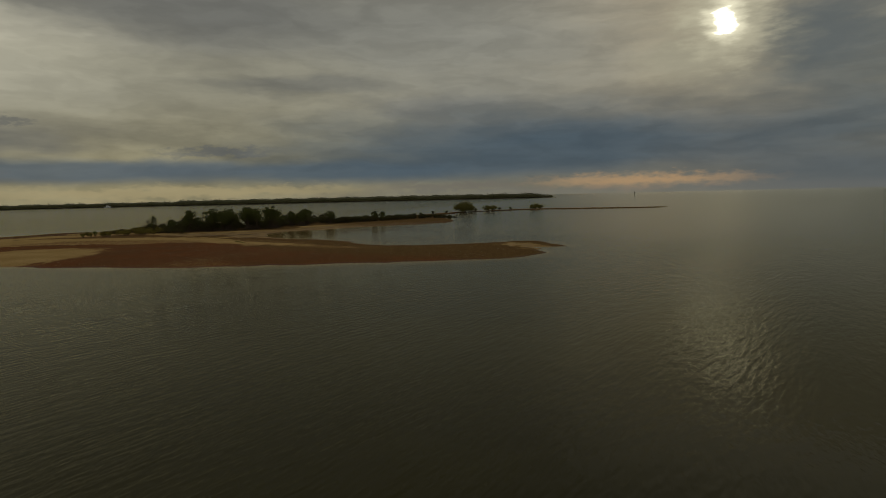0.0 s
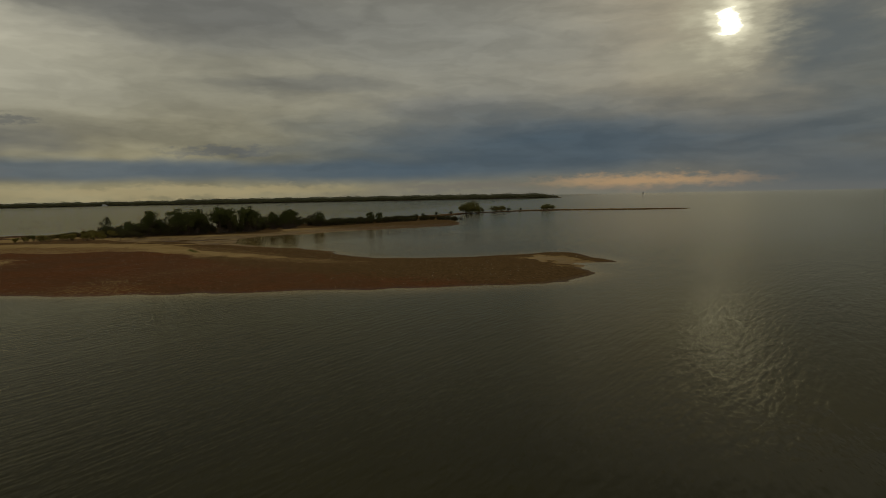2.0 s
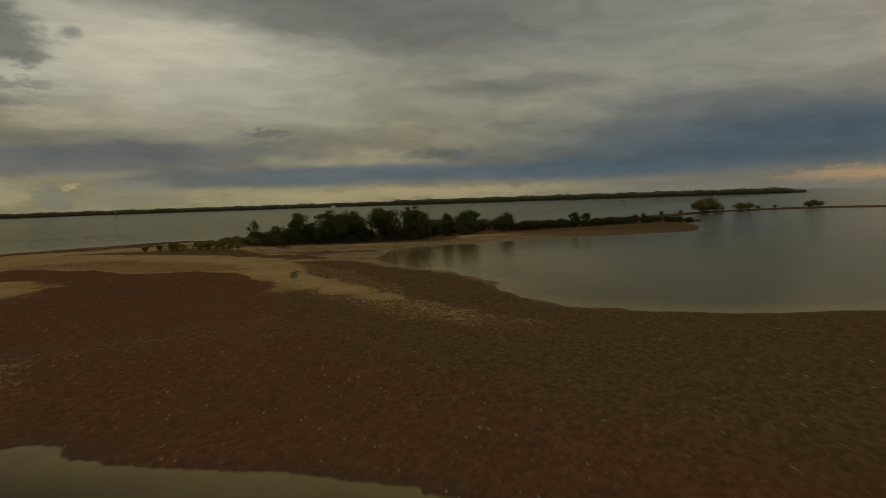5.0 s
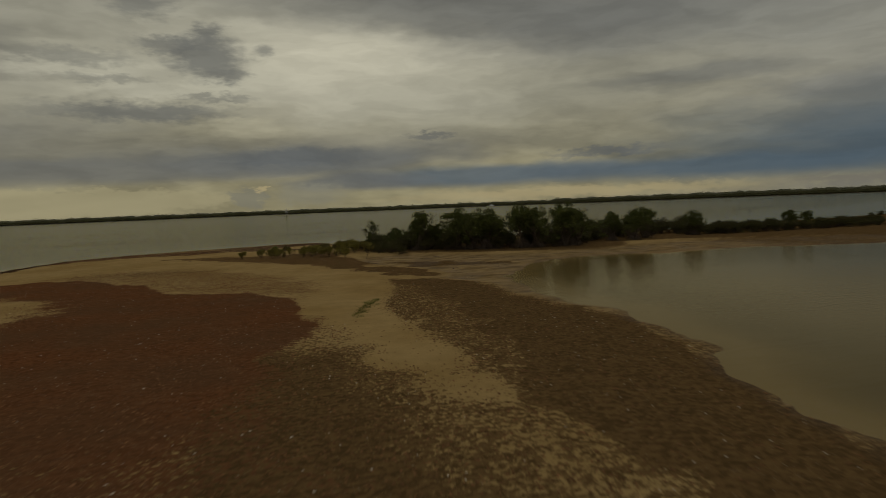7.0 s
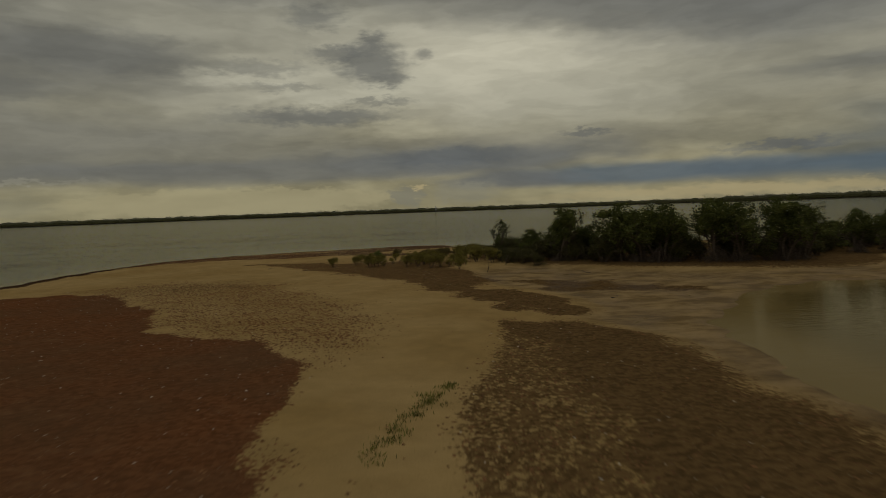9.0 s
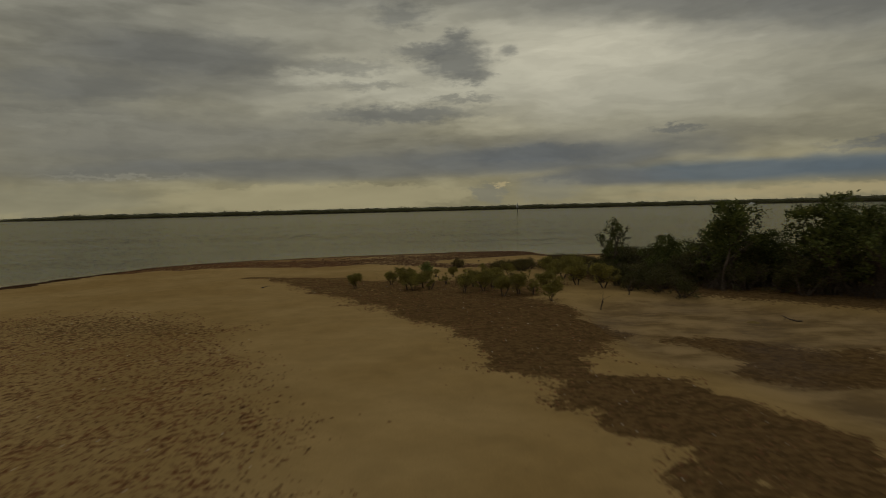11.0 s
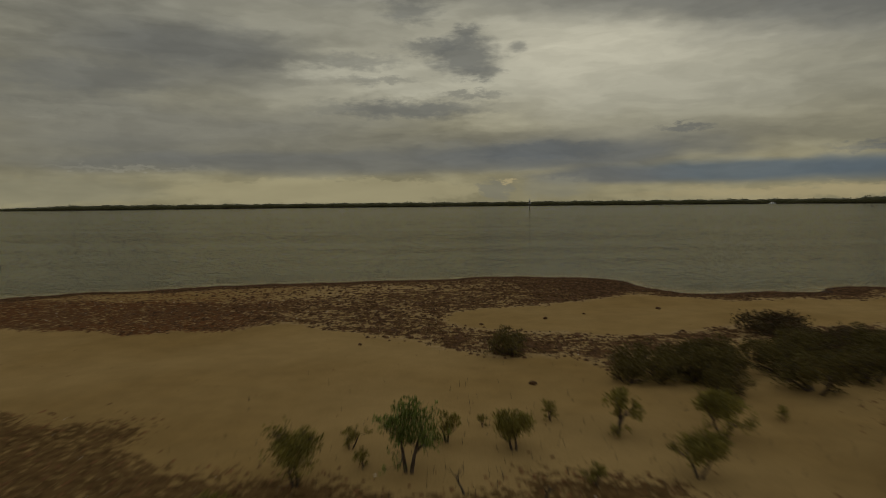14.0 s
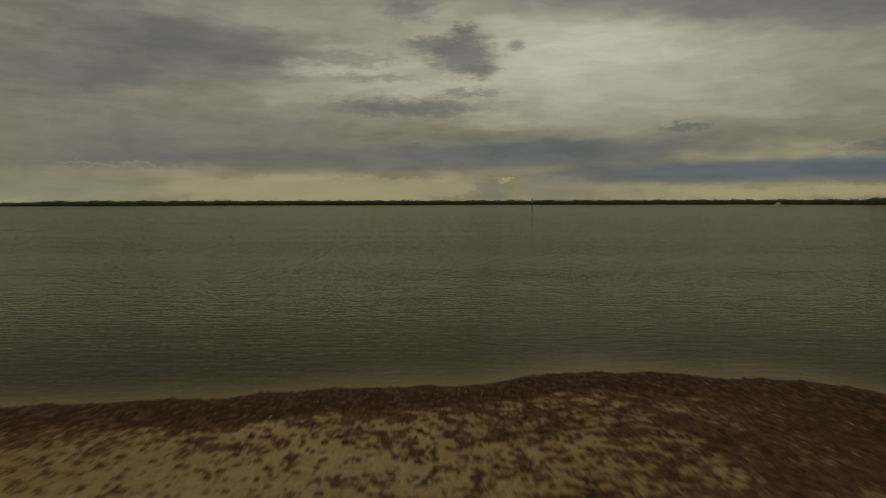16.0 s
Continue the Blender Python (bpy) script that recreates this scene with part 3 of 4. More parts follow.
def axis(lo, hi, step, far, reach=0):
    """Even steps from lo to hi, steps of 3 m at most up to reach, then ever longer ones out to far on both sides."""
    core = list(np.arange(lo, hi + step * 0.5, step))
    up, s = [core[-1]], step
    while up[-1] < far:
        s = min(s * 1.16, 3.0) if up[-1] < reach else s * 1.16
        up.append(up[-1] + s)
    down, s = [core[0]], step
    while down[-1] > -far:
        s *= 1.16
        down.append(down[-1] - s)
    return np.array(down[:0:-1] + core + up[1:])


def sheet(name, xs, ys, z, fields, mat):
    nx, ny = len(xs), len(ys)
    gx, gy = np.meshgrid(xs, ys)
    co = np.stack([gx, gy, z], -1).reshape(-1, 3)
    i = (np.arange(ny - 1)[:, None] * nx + np.arange(nx - 1)[None, :]).reshape(-1)
    quads = np.stack([i, i + 1, i + nx + 1, i + nx], 1)
    me = bpy.data.meshes.new(name)
    me.vertices.add(len(co))
    me.vertices.foreach_set("co", co.ravel())
    me.loops.add(quads.size)
    me.loops.foreach_set("vertex_index", quads.ravel())
    me.polygons.add(len(quads))
    me.polygons.foreach_set("loop_start", np.arange(0, quads.size, 4))
    me.polygons.foreach_set("use_smooth", np.ones(len(quads), bool))
    me.update()
    for key, v in fields.items():
        a = me.attributes.new(key, "FLOAT", "POINT")
        a.data.foreach_set("value", v.ravel().astype(np.float32))
    me.materials.append(mat)
    return new(name, me)


gx, gy = axis(24, 128, 0.4, 5500, 372), axis(34, 202, 0.4, 5500)
GX, GY = np.meshgrid(gx, gy)
_, GZ, cover_fields = bank_fields(GX, GY)
tagged(sheet("ground", gx, gy, GZ, cover_fields, BANK), "tidal sandbank with red and brown weed and clean sand", "ground", kind="structure")

wx, wy = axis(24, 200, 1.0, 6000), axis(30, 210, 1.0, 6000)
WX, WY = np.meshgrid(wx, wy)
w_d, w_z, _ = bank_fields(WX, WY)
lagoon = np.exp(-(((WX - 115) / 34) ** 2 + ((WY - 96) / 38) ** 2))
channel = np.clip((WY - 150 + 0.35 * (90 - WX)) / 40, 0, 1)
water_fields = dict(shallow=np.clip(np.clip(1 + w_z / np.where(WY > 170, 0.7, 1.1), 0, 1) ** 2 * 0.85 + 0.72 * lagoon, 0, 0.85), rippled=np.clip(0.45 + 0.55 * channel - 0.45 * lagoon, 0, 1) * np.clip(0.45 - w_d / 45, 0.45, 1))
tagged(sheet("water", wx, wy, np.zeros_like(WX), water_fields, WATER), "silty olive-brown tidal water with fine ripples", "water", kind="structure")


def ground_z(x, y):
    """Height of the ground sheet at a place."""
    i, j = int(np.clip(np.searchsorted(gx, x) - 1, 0, len(gx) - 2)), int(np.clip(np.searchsorted(gy, y) - 1, 0, len(gy) - 2))
    u, v = (x - gx[i]) / (gx[i + 1] - gx[i]), (y - gy[j]) / (gy[j + 1] - gy[j])
    return float((GZ[j, i] * (1 - u) + GZ[j, i + 1] * u) * (1 - v) + (GZ[j + 1, i] * (1 - u) + GZ[j + 1, i + 1] * u) * v)


# ---- mesh helpers ----
def mesh_object(name, verts, faces, mat, parent=None, label="", smooth=False):
    me = bpy.data.meshes.new(name)
    me.from_pydata([tuple(v) for v in verts], [], faces)
    if smooth:
        me.polygons.foreach_set("use_smooth", np.ones(len(me.polygons), bool))
    me.materials.append(mat)
    me.update()
    ob = new(name, me)
    if parent is not None:
        ob.parent = parent
    if label:
        tagged(ob, label)
    return ob


def tube(verts, faces, path, radii, sides=6):
    """A tapered tube along a path, closed at its end."""
    start = len(verts)
    for i, p in enumerate(path):
        a = path[min(i + 1, len(path) - 1)] - path[max(i - 1, 0)]
        a = a / (np.linalg.norm(a) + 1e-9)
        u = np.cross(a, (0.31, 0.95, 0.1))
        u /= np.linalg.norm(u) + 1e-9
        v = np.cross(a, u)
        for k in range(sides):
            t = 2 * np.pi * k / sides
            verts.append(p + radii[i] * (np.cos(t) * u + np.sin(t) * v))
    for i in range(len(path) - 1):
        for k in range(sides):
            b, k2 = start + i * sides, (k + 1) % sides
            faces.append((b + k, b + k2, b + sides + k2, b + sides + k))
    faces.append(tuple(start + (len(path) - 1) * sides + k for k in range(sides)))


def leaves(rng, centres, spread, per, size, lift=0.45):
    """Many small pointed leaves in tufts round the centres: vertices and faces."""
    c = np.repeat(np.asarray(centres), per, 0)
    n = len(c)
    q = rng.normal(size=(n, 3))
    q *= (rng.uniform(0, 1, (n, 1)) ** 0.45) / np.linalg.norm(q, axis=1, keepdims=True)
    pos = c + q * np.asarray(spread)
    axis_l = q * 0.6 + rng.normal(size=(n, 3)) * 0.6 + (0, 0, lift)
    axis_l /= np.linalg.norm(axis_l, axis=1, keepdims=True)
    side = np.cross(axis_l, rng.normal(size=(n, 3)))
    side /= np.linalg.norm(side, axis=1, keepdims=True) + 1e-9
    ln = size * rng.uniform(0.7, 1.3, (n, 1))
    bend = np.cross(axis_l, side) * ln * 0.12
    v = np.stack([pos, pos + axis_l * ln * 0.5 + side * ln * 0.25 + bend, pos + axis_l * ln, pos + axis_l * ln * 0.5 - side * ln * 0.25 + bend], 1).reshape(-1, 3)
    f = [(i, i + 1, i + 2, i + 3) for i in range(0, 4 * n, 4)]
    return v, f


def grow(rng, height, stems, lean, width, crown_from, forks):
    """Stems and branches of a small tree: tubes, and the tips that carry leaves."""
    verts, faces, tips = [], [], []

    def shoot(p, way, length, r, level):
        path, n = [p], 4
        for i in range(n):
            way = way + rng.normal(size=3) * 0.16 + np.array((0, 0, 0.05))
            way /= np.linalg.norm(way)
            path.append(path[-1] + way * length / n)
        radii = [r * (1 - 0.55 * i / n) for i in range(n + 1)]
        tube(verts, faces, path, radii, 6 if level == 0 else 4)
        if level >= 2:
            tips.extend(path[2:])
            return
        if level == 1:
            tips.extend(path[3:])
        for k in range(forks[level]):
            at = rng.uniform(crown_from if level == 0 else 0.35, 1.0)
            i = min(int(at * n), n - 1)
            q = path[i] + (path[i + 1] - path[i]) * (at * n - i)
            out = rng.normal(size=3) * np.array((1, 1, 0.35))
            out /= np.linalg.norm(out)
            shoot(q, way * 0.55 + out * width, length * rng.uniform(0.42, 0.62), radii[i] * 0.55, level + 1)

    for s in range(stems):
        a = rng.uniform(0, 2 * np.pi)
        base = np.array((np.cos(a), np.sin(a), 0)) * 0.05 * height * (stems > 1) + np.array((0, 0, -0.12))
        way = np.array((np.cos(a) * lean, np.sin(a) * lean, 1.0))
        shoot(base, way / np.linalg.norm(way), height * rng.uniform(0.62, 0.78), 0.022 * height + 0.016, 0)
    return verts, faces, np.array(tips)


def prop_roots(rng, verts, faces, height, count):
    """Arched stilt roots round a stem's foot."""
    for _ in range(count):
        a = rng.uniform(0, 2 * np.pi)
        r, top = rng.uniform(0.08, 0.36) * height, rng.uniform(0.07, 0.30) * height
        out = np.array((np.cos(a), np.sin(a), 0))
        path = [out * r * t + np.array((0, 0, top * (1 - t ** 2.2) - 0.12 * t)) for t in (0, 0.3, 0.6, 0.85, 1.0)]
        tube(verts, faces, path, [0.02, 0.018, 0.016, 0.014, 0.012], 4)


def plant(name, label, category, group, seed, height, stems, lean, width, crown_from, forks, tip_leaves, size, leaf, lobes, lobe_r, per, crown, roots=0):
    """A woody plant: an Empty at its foot with trunk, crown and, where it has them, stilt roots.
    The crown is made of leaf tufts at the branch tips and of lobes set over an ellipsoid, crown = (radius, half height, middle)."""
    rng = np.random.RandomState(seed)
    thing = tagged(new(name), label, category, group)
    v, f, tips = grow(rng, height, stems, lean, width, crown_from, forks)
    mesh_object("trunk", v, f, BARK, thing, smooth=True)
    parts = []
    if tip_leaves:
        parts.append(leaves(rng, tips, (0.45 * lobe_r,) * 3, tip_leaves, size))
    if lobes:
        q = rng.normal(size=(lobes, 3))
        q *= rng.uniform(0.45, 1.0, (lobes, 1)) / np.linalg.norm(q, axis=1, keepdims=True)
        c = q * np.array((crown[0], crown[0], crown[1])) + np.array((0, 0, crown[2]))
        c[:, 2] = np.maximum(c[:, 2], 0.35 * lobe_r)
        for k, at in enumerate(c):
            r = lobe_r * rng.uniform(0.65, 1.2)
            parts.append(leaves(rng, [at], (r, r, r * 0.72), max(4, int(per * (r / lobe_r) ** 2)), size))
    verts, faces = [], []
    for lv, lf in parts:
        n = sum(len(p) for p in verts)
        verts.append(lv)
        faces.extend(tuple(i + n for i in face) for face in lf)
    mesh_object("crown", np.concatenate(verts), faces, leaf, thing)
    if roots:
        rv, rf = [], []
        prop_roots(rng, rv, rf, height, roots)
        mesh_object("root_tangle", rv, rf, BARK, thing, smooth=True)
    return thing


def place(thing, x, y, turn, scale):
    thing.matrix_basis = pose(x, y, ground_z(x, y), 0, 0, turn) @ Matrix.Scale(scale, 4)


def stand(kinds, spots):
    """Set the built kinds on their spots (x, y, height), copying where a kind serves again."""
    used = set()
    for i, (x, y, h, k) in enumerate(spots):
        ob, own = kinds[k % len(kinds)]
        if ob in used:
            ob = copy_thing(ob, Matrix())
        else:
            used.add(ob)
        place(ob, x, y, (i * 137) % 360, h / own)


# ---- mangrove trees ----
rng0 = random.Random(5)
tall = []
for s, shape in enumerate(((1.6, 1.9, 4.1), (2.1, 1.7, 4.2), (1.8, 1.9, 4.0), (1.8, 1.6, 4.3))):
    tall.append((plant("mangrove_tree", "dense dark green mangrove tree with several stems standing on mud", "tree", "trees of the mangrove belt", 40 + s,
                       5.2, 4, 0.34, 0.55, 0.45, (6, 4), 7, 0.24, LEAF, 34, 0.58, 105, shape, 130), 6.2))
stand(tall, [(101.3, 151.8, 6.0, 0), (106.3, 148.4, 6.4, 1), (109.5, 145.5, 6.3, 2), (114.4, 143.2, 6.5, 3), (120.4, 141.3, 6.6, 1),
             (131.8, 145.0, 4.9, 2), (139.0, 145.5, 5.3, 3), (148.0, 144.5, 4.3, 1), (99.0, 156.0, 3.7, 2), (117.4, 146.5, 5.2, 0), (104.2, 152.5, 4.0, 3),
             (112.0, 148.6, 5.2, 1), (107.9, 146.6, 5.6, 3), (110.9, 145.4, 4.6, 0), (116.6, 142.6, 6.2, 2), (122.4, 141.4, 5.6, 0),
             (134.6, 143.0, 4.9, 0), (136.6, 146.0, 4.6, 2), (167.5, 142.5, 3.6, 3), (171.5, 141.6, 3.3, 0)])
lone = plant("slender_mangrove", "slender upright mangrove rising alone above low bushes", "tree", "", 61, 5.4, 1, 0.05, 0.34, 0.25, (13, 3),
             9, 0.19, LEAF, 24, 0.28, 22, (0.75, 1.5, 2.5), 14)
place(lone, 96.2, 160.5, 40, 0.92)

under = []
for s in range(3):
    under.append((plant("mangrove_bush", "thick mangrove bush at the foot of taller trees, its leaves darkened for shade", "bush", "bushes of the mangrove belt", 70 + s,
                        2.6, 5, 0.6, 0.8, 0.25, (4, 3), 3, 0.16, LEAF_SHADED, 20, 0.55, 95, (1.15, 0.85, 1.3), 16), 2.6))
belt = [(94.6, 158.3), (98.2, 151.0), (103.6, 145.6), (110.0, 142.3), (118.0, 139.6), (124.5, 141.0), (130.0, 146.5), (142.0, 147.5), (152.0, 147.0)]
spots = []
for (x0, y0), (x1, y1) in zip(belt, belt[1:]):
    n = max(2, int(math.hypot(x1 - x0, y1 - y0) / 1.9))
    for i in range(n):
        for row in range(4):
            if (row == 0 and x0 > 98) or (row == 1 and x0 > 100 and i % 3):
                continue
            t = (i + rng0.uniform(-0.3, 0.3)) / n
            low_end = 0.8 if x0 < 97.4 else 1.0
            spots.append((x0 + (x1 - x0) * t + row * 1.3 + rng0.uniform(-0.4, 0.4), y0 + (y1 - y0) * t + row * 2.5 + rng0.uniform(-0.4, 0.4),
                          (rng0.uniform(1.2, 2.4) + 0.4 * row) * low_end, rng0.randrange(3)))
for i in range(130):
    x = 148 + i * 0.46 + rng0.uniform(-0.5, 0.5)
    spots.append((x, 145.5 + rng0.uniform(-2.5, 4) - 0.16 * (x - 150), rng0.uniform(1.5, 2.5) * (1 - 0.006 * (x - 153)), rng0.randrange(3)))
for x, y, h in ((94.2, 156.6, 1.7), (94.9, 154.6, 1.6), (95.8, 153.0, 1.8), (95.0, 151.9, 1.3), (96.6, 151.2, 1.7), (97.6, 149.6, 1.5), (296, 163, 1.8), (303, 160.0, 1.6), (210, 156, 1.6), (222, 162, 1.5), (236, 165, 1.6), (250, 167, 1.5), (279, 168, 1.7)):
    spots.append((x, y, h, rng0.randrange(3)))
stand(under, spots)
dome = [(plant("spreading_mangrove", "broad dome-shaped mangrove on the low spit", "tree", "trees on the spit", 81 + s, 5.4, 5, 0.9, 0.9, 0.2, (5, 4),
               4, 0.36, LEAF_OLIVE, 46, 1.2, 80, (3.6, 2.2, 2.6)), 5.6) for s in range(2)]
stand(dome, [(264.0, 167.5, 5.0, 0), (269.0, 168.5, 6.2, 1), (274.5, 168.0, 3.6, 0), (286.0, 165.0, 3.4, 1), (291.5, 164.5, 3.0, 0), (318.0, 154.0, 2.7, 1),
             (323.0, 154.5, 3.2, 0), (328.0, 154.0, 2.6, 1)])

# ---- young mangroves on the sand ----
young = []
for s in range(4):
    young.append((plant("young_mangrove", "small rounded young mangrove with a bare stem on weedy sand", "shrub", "young mangroves on the sand", 90 + s,
                        1.3, 2, 0.3, 0.75, 0.4, (5, 4), 4, 0.09, LEAF_YOUNG, 24, 0.23, 100, (0.60, 0.34, 0.84)), 1.34))
thin = []
for s in range(2):
    thin.append((plant("sparse_mangrove", "thin young mangrove with open branches and few leaves", "shrub", "young mangroves on the sand", 110 + s,
                       1.2, 2, 0.3, 0.8, 0.3, (4, 3), 7, 0.085, LEAF_YOUNG, 9, 0.15, 34, (0.36, 0.28, 0.78)), 1.25))
fresh = [(plant("green_mangrove", "bright green leafy young mangrove on clean sand", "shrub", "young mangroves on the sand", 120,
                1.5, 2, 0.22, 0.65, 0.38, (6, 4), 4, 0.085, LEAF_FRESH, 16, 0.24, 80, (0.46, 0.36, 1.08)), 1.6)]
stand(young, [(75.9, 156.5, 1.30, 0), (79.9, 155.1, 1.6, 1), (80.4, 154.5, 1.35, 2), (83.9, 152.8, 1.35, 3), (85.3, 153.4, 1.5, 1), (86.0, 154.8, 1.55, 0),
              (86.3, 150.8, 1.5, 2), (87.4, 151.5, 1.55, 3), (89.6, 153.5, 1.45, 0), (89.1, 148.3, 1.3, 1), (88.1, 163.1, 1.15, 2), (90.8, 157.2, 1.6, 3),
              (92.2, 155.4, 1.8, 1), (83.3, 162.3, 1.0, 0), (86.7, 160.9, 1.0, 2), (79.0, 160.7, 1.15, 3), (78.4, 158.2, 1.1, 1), (92.6, 158.4, 1.7, 0),
              (93.6, 153.6, 1.9, 2), (81.0, 156.2, 1.4, 0), (84.6, 155.9, 1.35, 3), (91.1, 160.5, 1.8, 1), (92.0, 159.3, 1.9, 2), (93.2, 161.3, 2.0, 0), (86.1, 156.4, 1.5, 2)])
stand(thin, [(81.5, 155.0, 1.15, 0), (82.6, 157.4, 0.85, 1), (88.3, 151.2, 1.3, 0), (85.75, 163.4, 1.25, 1), (90.3, 152.8, 1.25, 0), (81.9, 162.9, 0.85, 1),
             (84.4, 164.2, 0.6, 0), (80.2, 161.6, 0.5, 1), (79.8, 162.5, 0.6, 0), (82.7, 163.8, 0.35, 1), (84.7, 160.7, 0.55, 1), (90.0, 164.1, 0.45, 0),
             (87.1, 158.0, 0.8, 1), (84.9, 158.0, 0.8, 0)])
stand(fresh, [(81.1, 161.5, 1.55, 0)])

low = []
for s in range(3):
    low.append((plant("saltbush", "low spreading dark olive saltbush on the upper beach", "bush", "low bushes above the beach", 130 + s,
                      1.2, 6, 1.0, 0.9, 0.2, (4, 3), 3, 0.09, LEAF_SALT, 18, 0.30, 75, (0.85, 0.34, 0.60)), 1.2))
spots = [(84.1, 171.0, 1.1, 0), (87.2, 167.5, 0.85, 1), (88.2, 167.5, 1.0, 2), (88.9, 168.5, 1.05, 0), (89.2, 167.3, 1.0, 1), (87.8, 168.8, 1.0, 1), (89.6, 167.2, 1.2, 2), (90.6, 169.4, 1.15, 0), (92.2, 168.3, 1.25, 1), (92.0, 166.2, 1.3, 2),
         (94.2, 167.2, 1.4, 0), (95.8, 169.4, 1.3, 1), (93.8, 170.2, 1.1, 2)]
for i in range(16):
    spots.append((rng0.uniform(89, 97.5), rng0.uniform(166.2, 171.0), rng0.uniform(0.8, 1.2), rng0.randrange(3)))
stand(low, spots)
mat = [(plant("weed_mat", "low dark reddish mat of salt-marsh plants", "bush", "salt-marsh mats above the beach", 140 + s, 0.8, 7, 1.3, 0.9, 0.1, (4, 3),
              3, 0.085, LEAF_DRY, 22, 0.32, 70, (1.1, 0.16, 0.34)), 0.75) for s in range(2)]
spots = []
for i in range(70):
    spots.append((rng0.uniform(94, 114), rng0.uniform(160.5, 175.5), rng0.uniform(0.65, 1.15), rng0.randrange(2)))
stand(mat, spots)


# ---- far shores ----
def arc_point(az, r):
    return 60 + r * math.sin(radians(az)), 90 + r * math.cos(radians(az))


def shore_r(az):
    """How far off the opposite shore lies in each direction."""
    near = 1.0 / (1.0 + math.exp((33.5 - az) / 0.8))
    return 1290 + 14 * math.sin(az * 0.31) + 8 * math.sin(az * 1.1 + 1) - 110 * near


def far_shore():
    verts, faces = [], []
    n = 420
    for i in range(n + 1):
        az = -35.2 + (69.0 + 35.2) * i / n
        for dr, z in ((-6, -0.4), (0, 0.12), (8, 0.7), (60, 1.2), (160, 1.2)):
            taper = min(1.0, (i + 2) / 25, (n - i + 2) / 12)
            x, y = arc_point(az, shore_r(az) + dr * taper)
            verts.append((x, y, z))
    for i in range(n):
        for k in range(4):
            a = i * 5 + k
            faces.append((a, a + 1, a + 6, a + 5))
    ob = mesh_object("far_shore", verts, faces, MUDSHORE, smooth=True)
    return tagged(ob, "low muddy bank of the opposite shore", "shore", kind="structure")


def far_woods():
    """Continuous mangrove forest on the opposite shore: crowns of many leaf clumps, too far to count."""
    rng = np.random.RandomState(77)
    vs, fs, at = [], [], 0
    az = -35.0
    while az < 68.7:
        r = shore_r(az)
        step = 4.2 / r * 57.3
        rise = min(1.0, 0.30 + (az + 35.0) / 9.0, 0.35 + (68.9 - az) / 3.5)
        hump = 1.18 if az > 33 else 1.0
        for row in range(3):
            h = rise * hump * (8.8 + 0.5 * math.sin(az * 2.1) + 0.4 * math.sin(az * 5.7 + 2) + rng.uniform(-1.2, 1.5)) * (0.8 + 0.12 * row)
            x, y = arc_point(az + rng.uniform(-0.5, 0.5) * step, r + 5 + row * 9 + rng.uniform(-3, 3))
            k = 11
            q = rng.normal(size=(k, 3))
            q /= np.linalg.norm(q, axis=1, keepdims=True)
            tuft = np.array((x, y, h * 0.58)) + q * np.array((2.6, 2.6, h * 0.36))
            tuft[:4, 2] = rng.uniform(0.6, h * 0.4, 4)
            v, f = leaves(rng, tuft, (1.4, 1.4, 0.9), 7, 1.25, 0.1)
            vs.append(v)
            fs.extend(tuple(i + at for i in face) for face in f)
            at += len(v)
        az += step
    # the closed inner mass of the forest, under the crowns
    n, prof = 900, ((0, 0.2), (1, 0.6), (5, 0.86), (14, 0.95), (40, 0.9), (60, 0.1))
    hull = []
    for i in range(n + 1):
        a = -35.0 + 103.6 * i / n
        rise = min(1.0, 0.30 + (a + 35.0) / 9.0, 0.35 + (68.9 - a) / 3.5) * (1.18 if a > 33 else 1.0)
        for dr, k in prof:
            h = rise * k * (8.6 + 0.5 * math.sin(a * 2.1) + 0.4 * math.sin(a * 5.7 + 2)) * (1 + rng.uniform(-0.10, 0.10))
            hull.append((*arc_point(a + rng.uniform(-0.02, 0.02), shore_r(a) + 4 + dr), h))
    vs.append(np.array(hull))
    m = len(prof)
    fs.extend((at + i * m + k, at + i * m + k + 1, at + (i + 1) * m + k + 1, at + (i + 1) * m + k) for i in range(n) for k in range(m - 1))
    ob = mesh_object("far_woods", np.concatenate(vs), fs, LEAF_HAZED)
    return tagged(ob, "dark green mangrove forest along the opposite shore", "forest", kind="stuff")


MUDSHORE = plain("shore_mud", (0.10, 0.08, 0.048), 0.9, 0.3, 0.05)
far_shore()
far_woods()


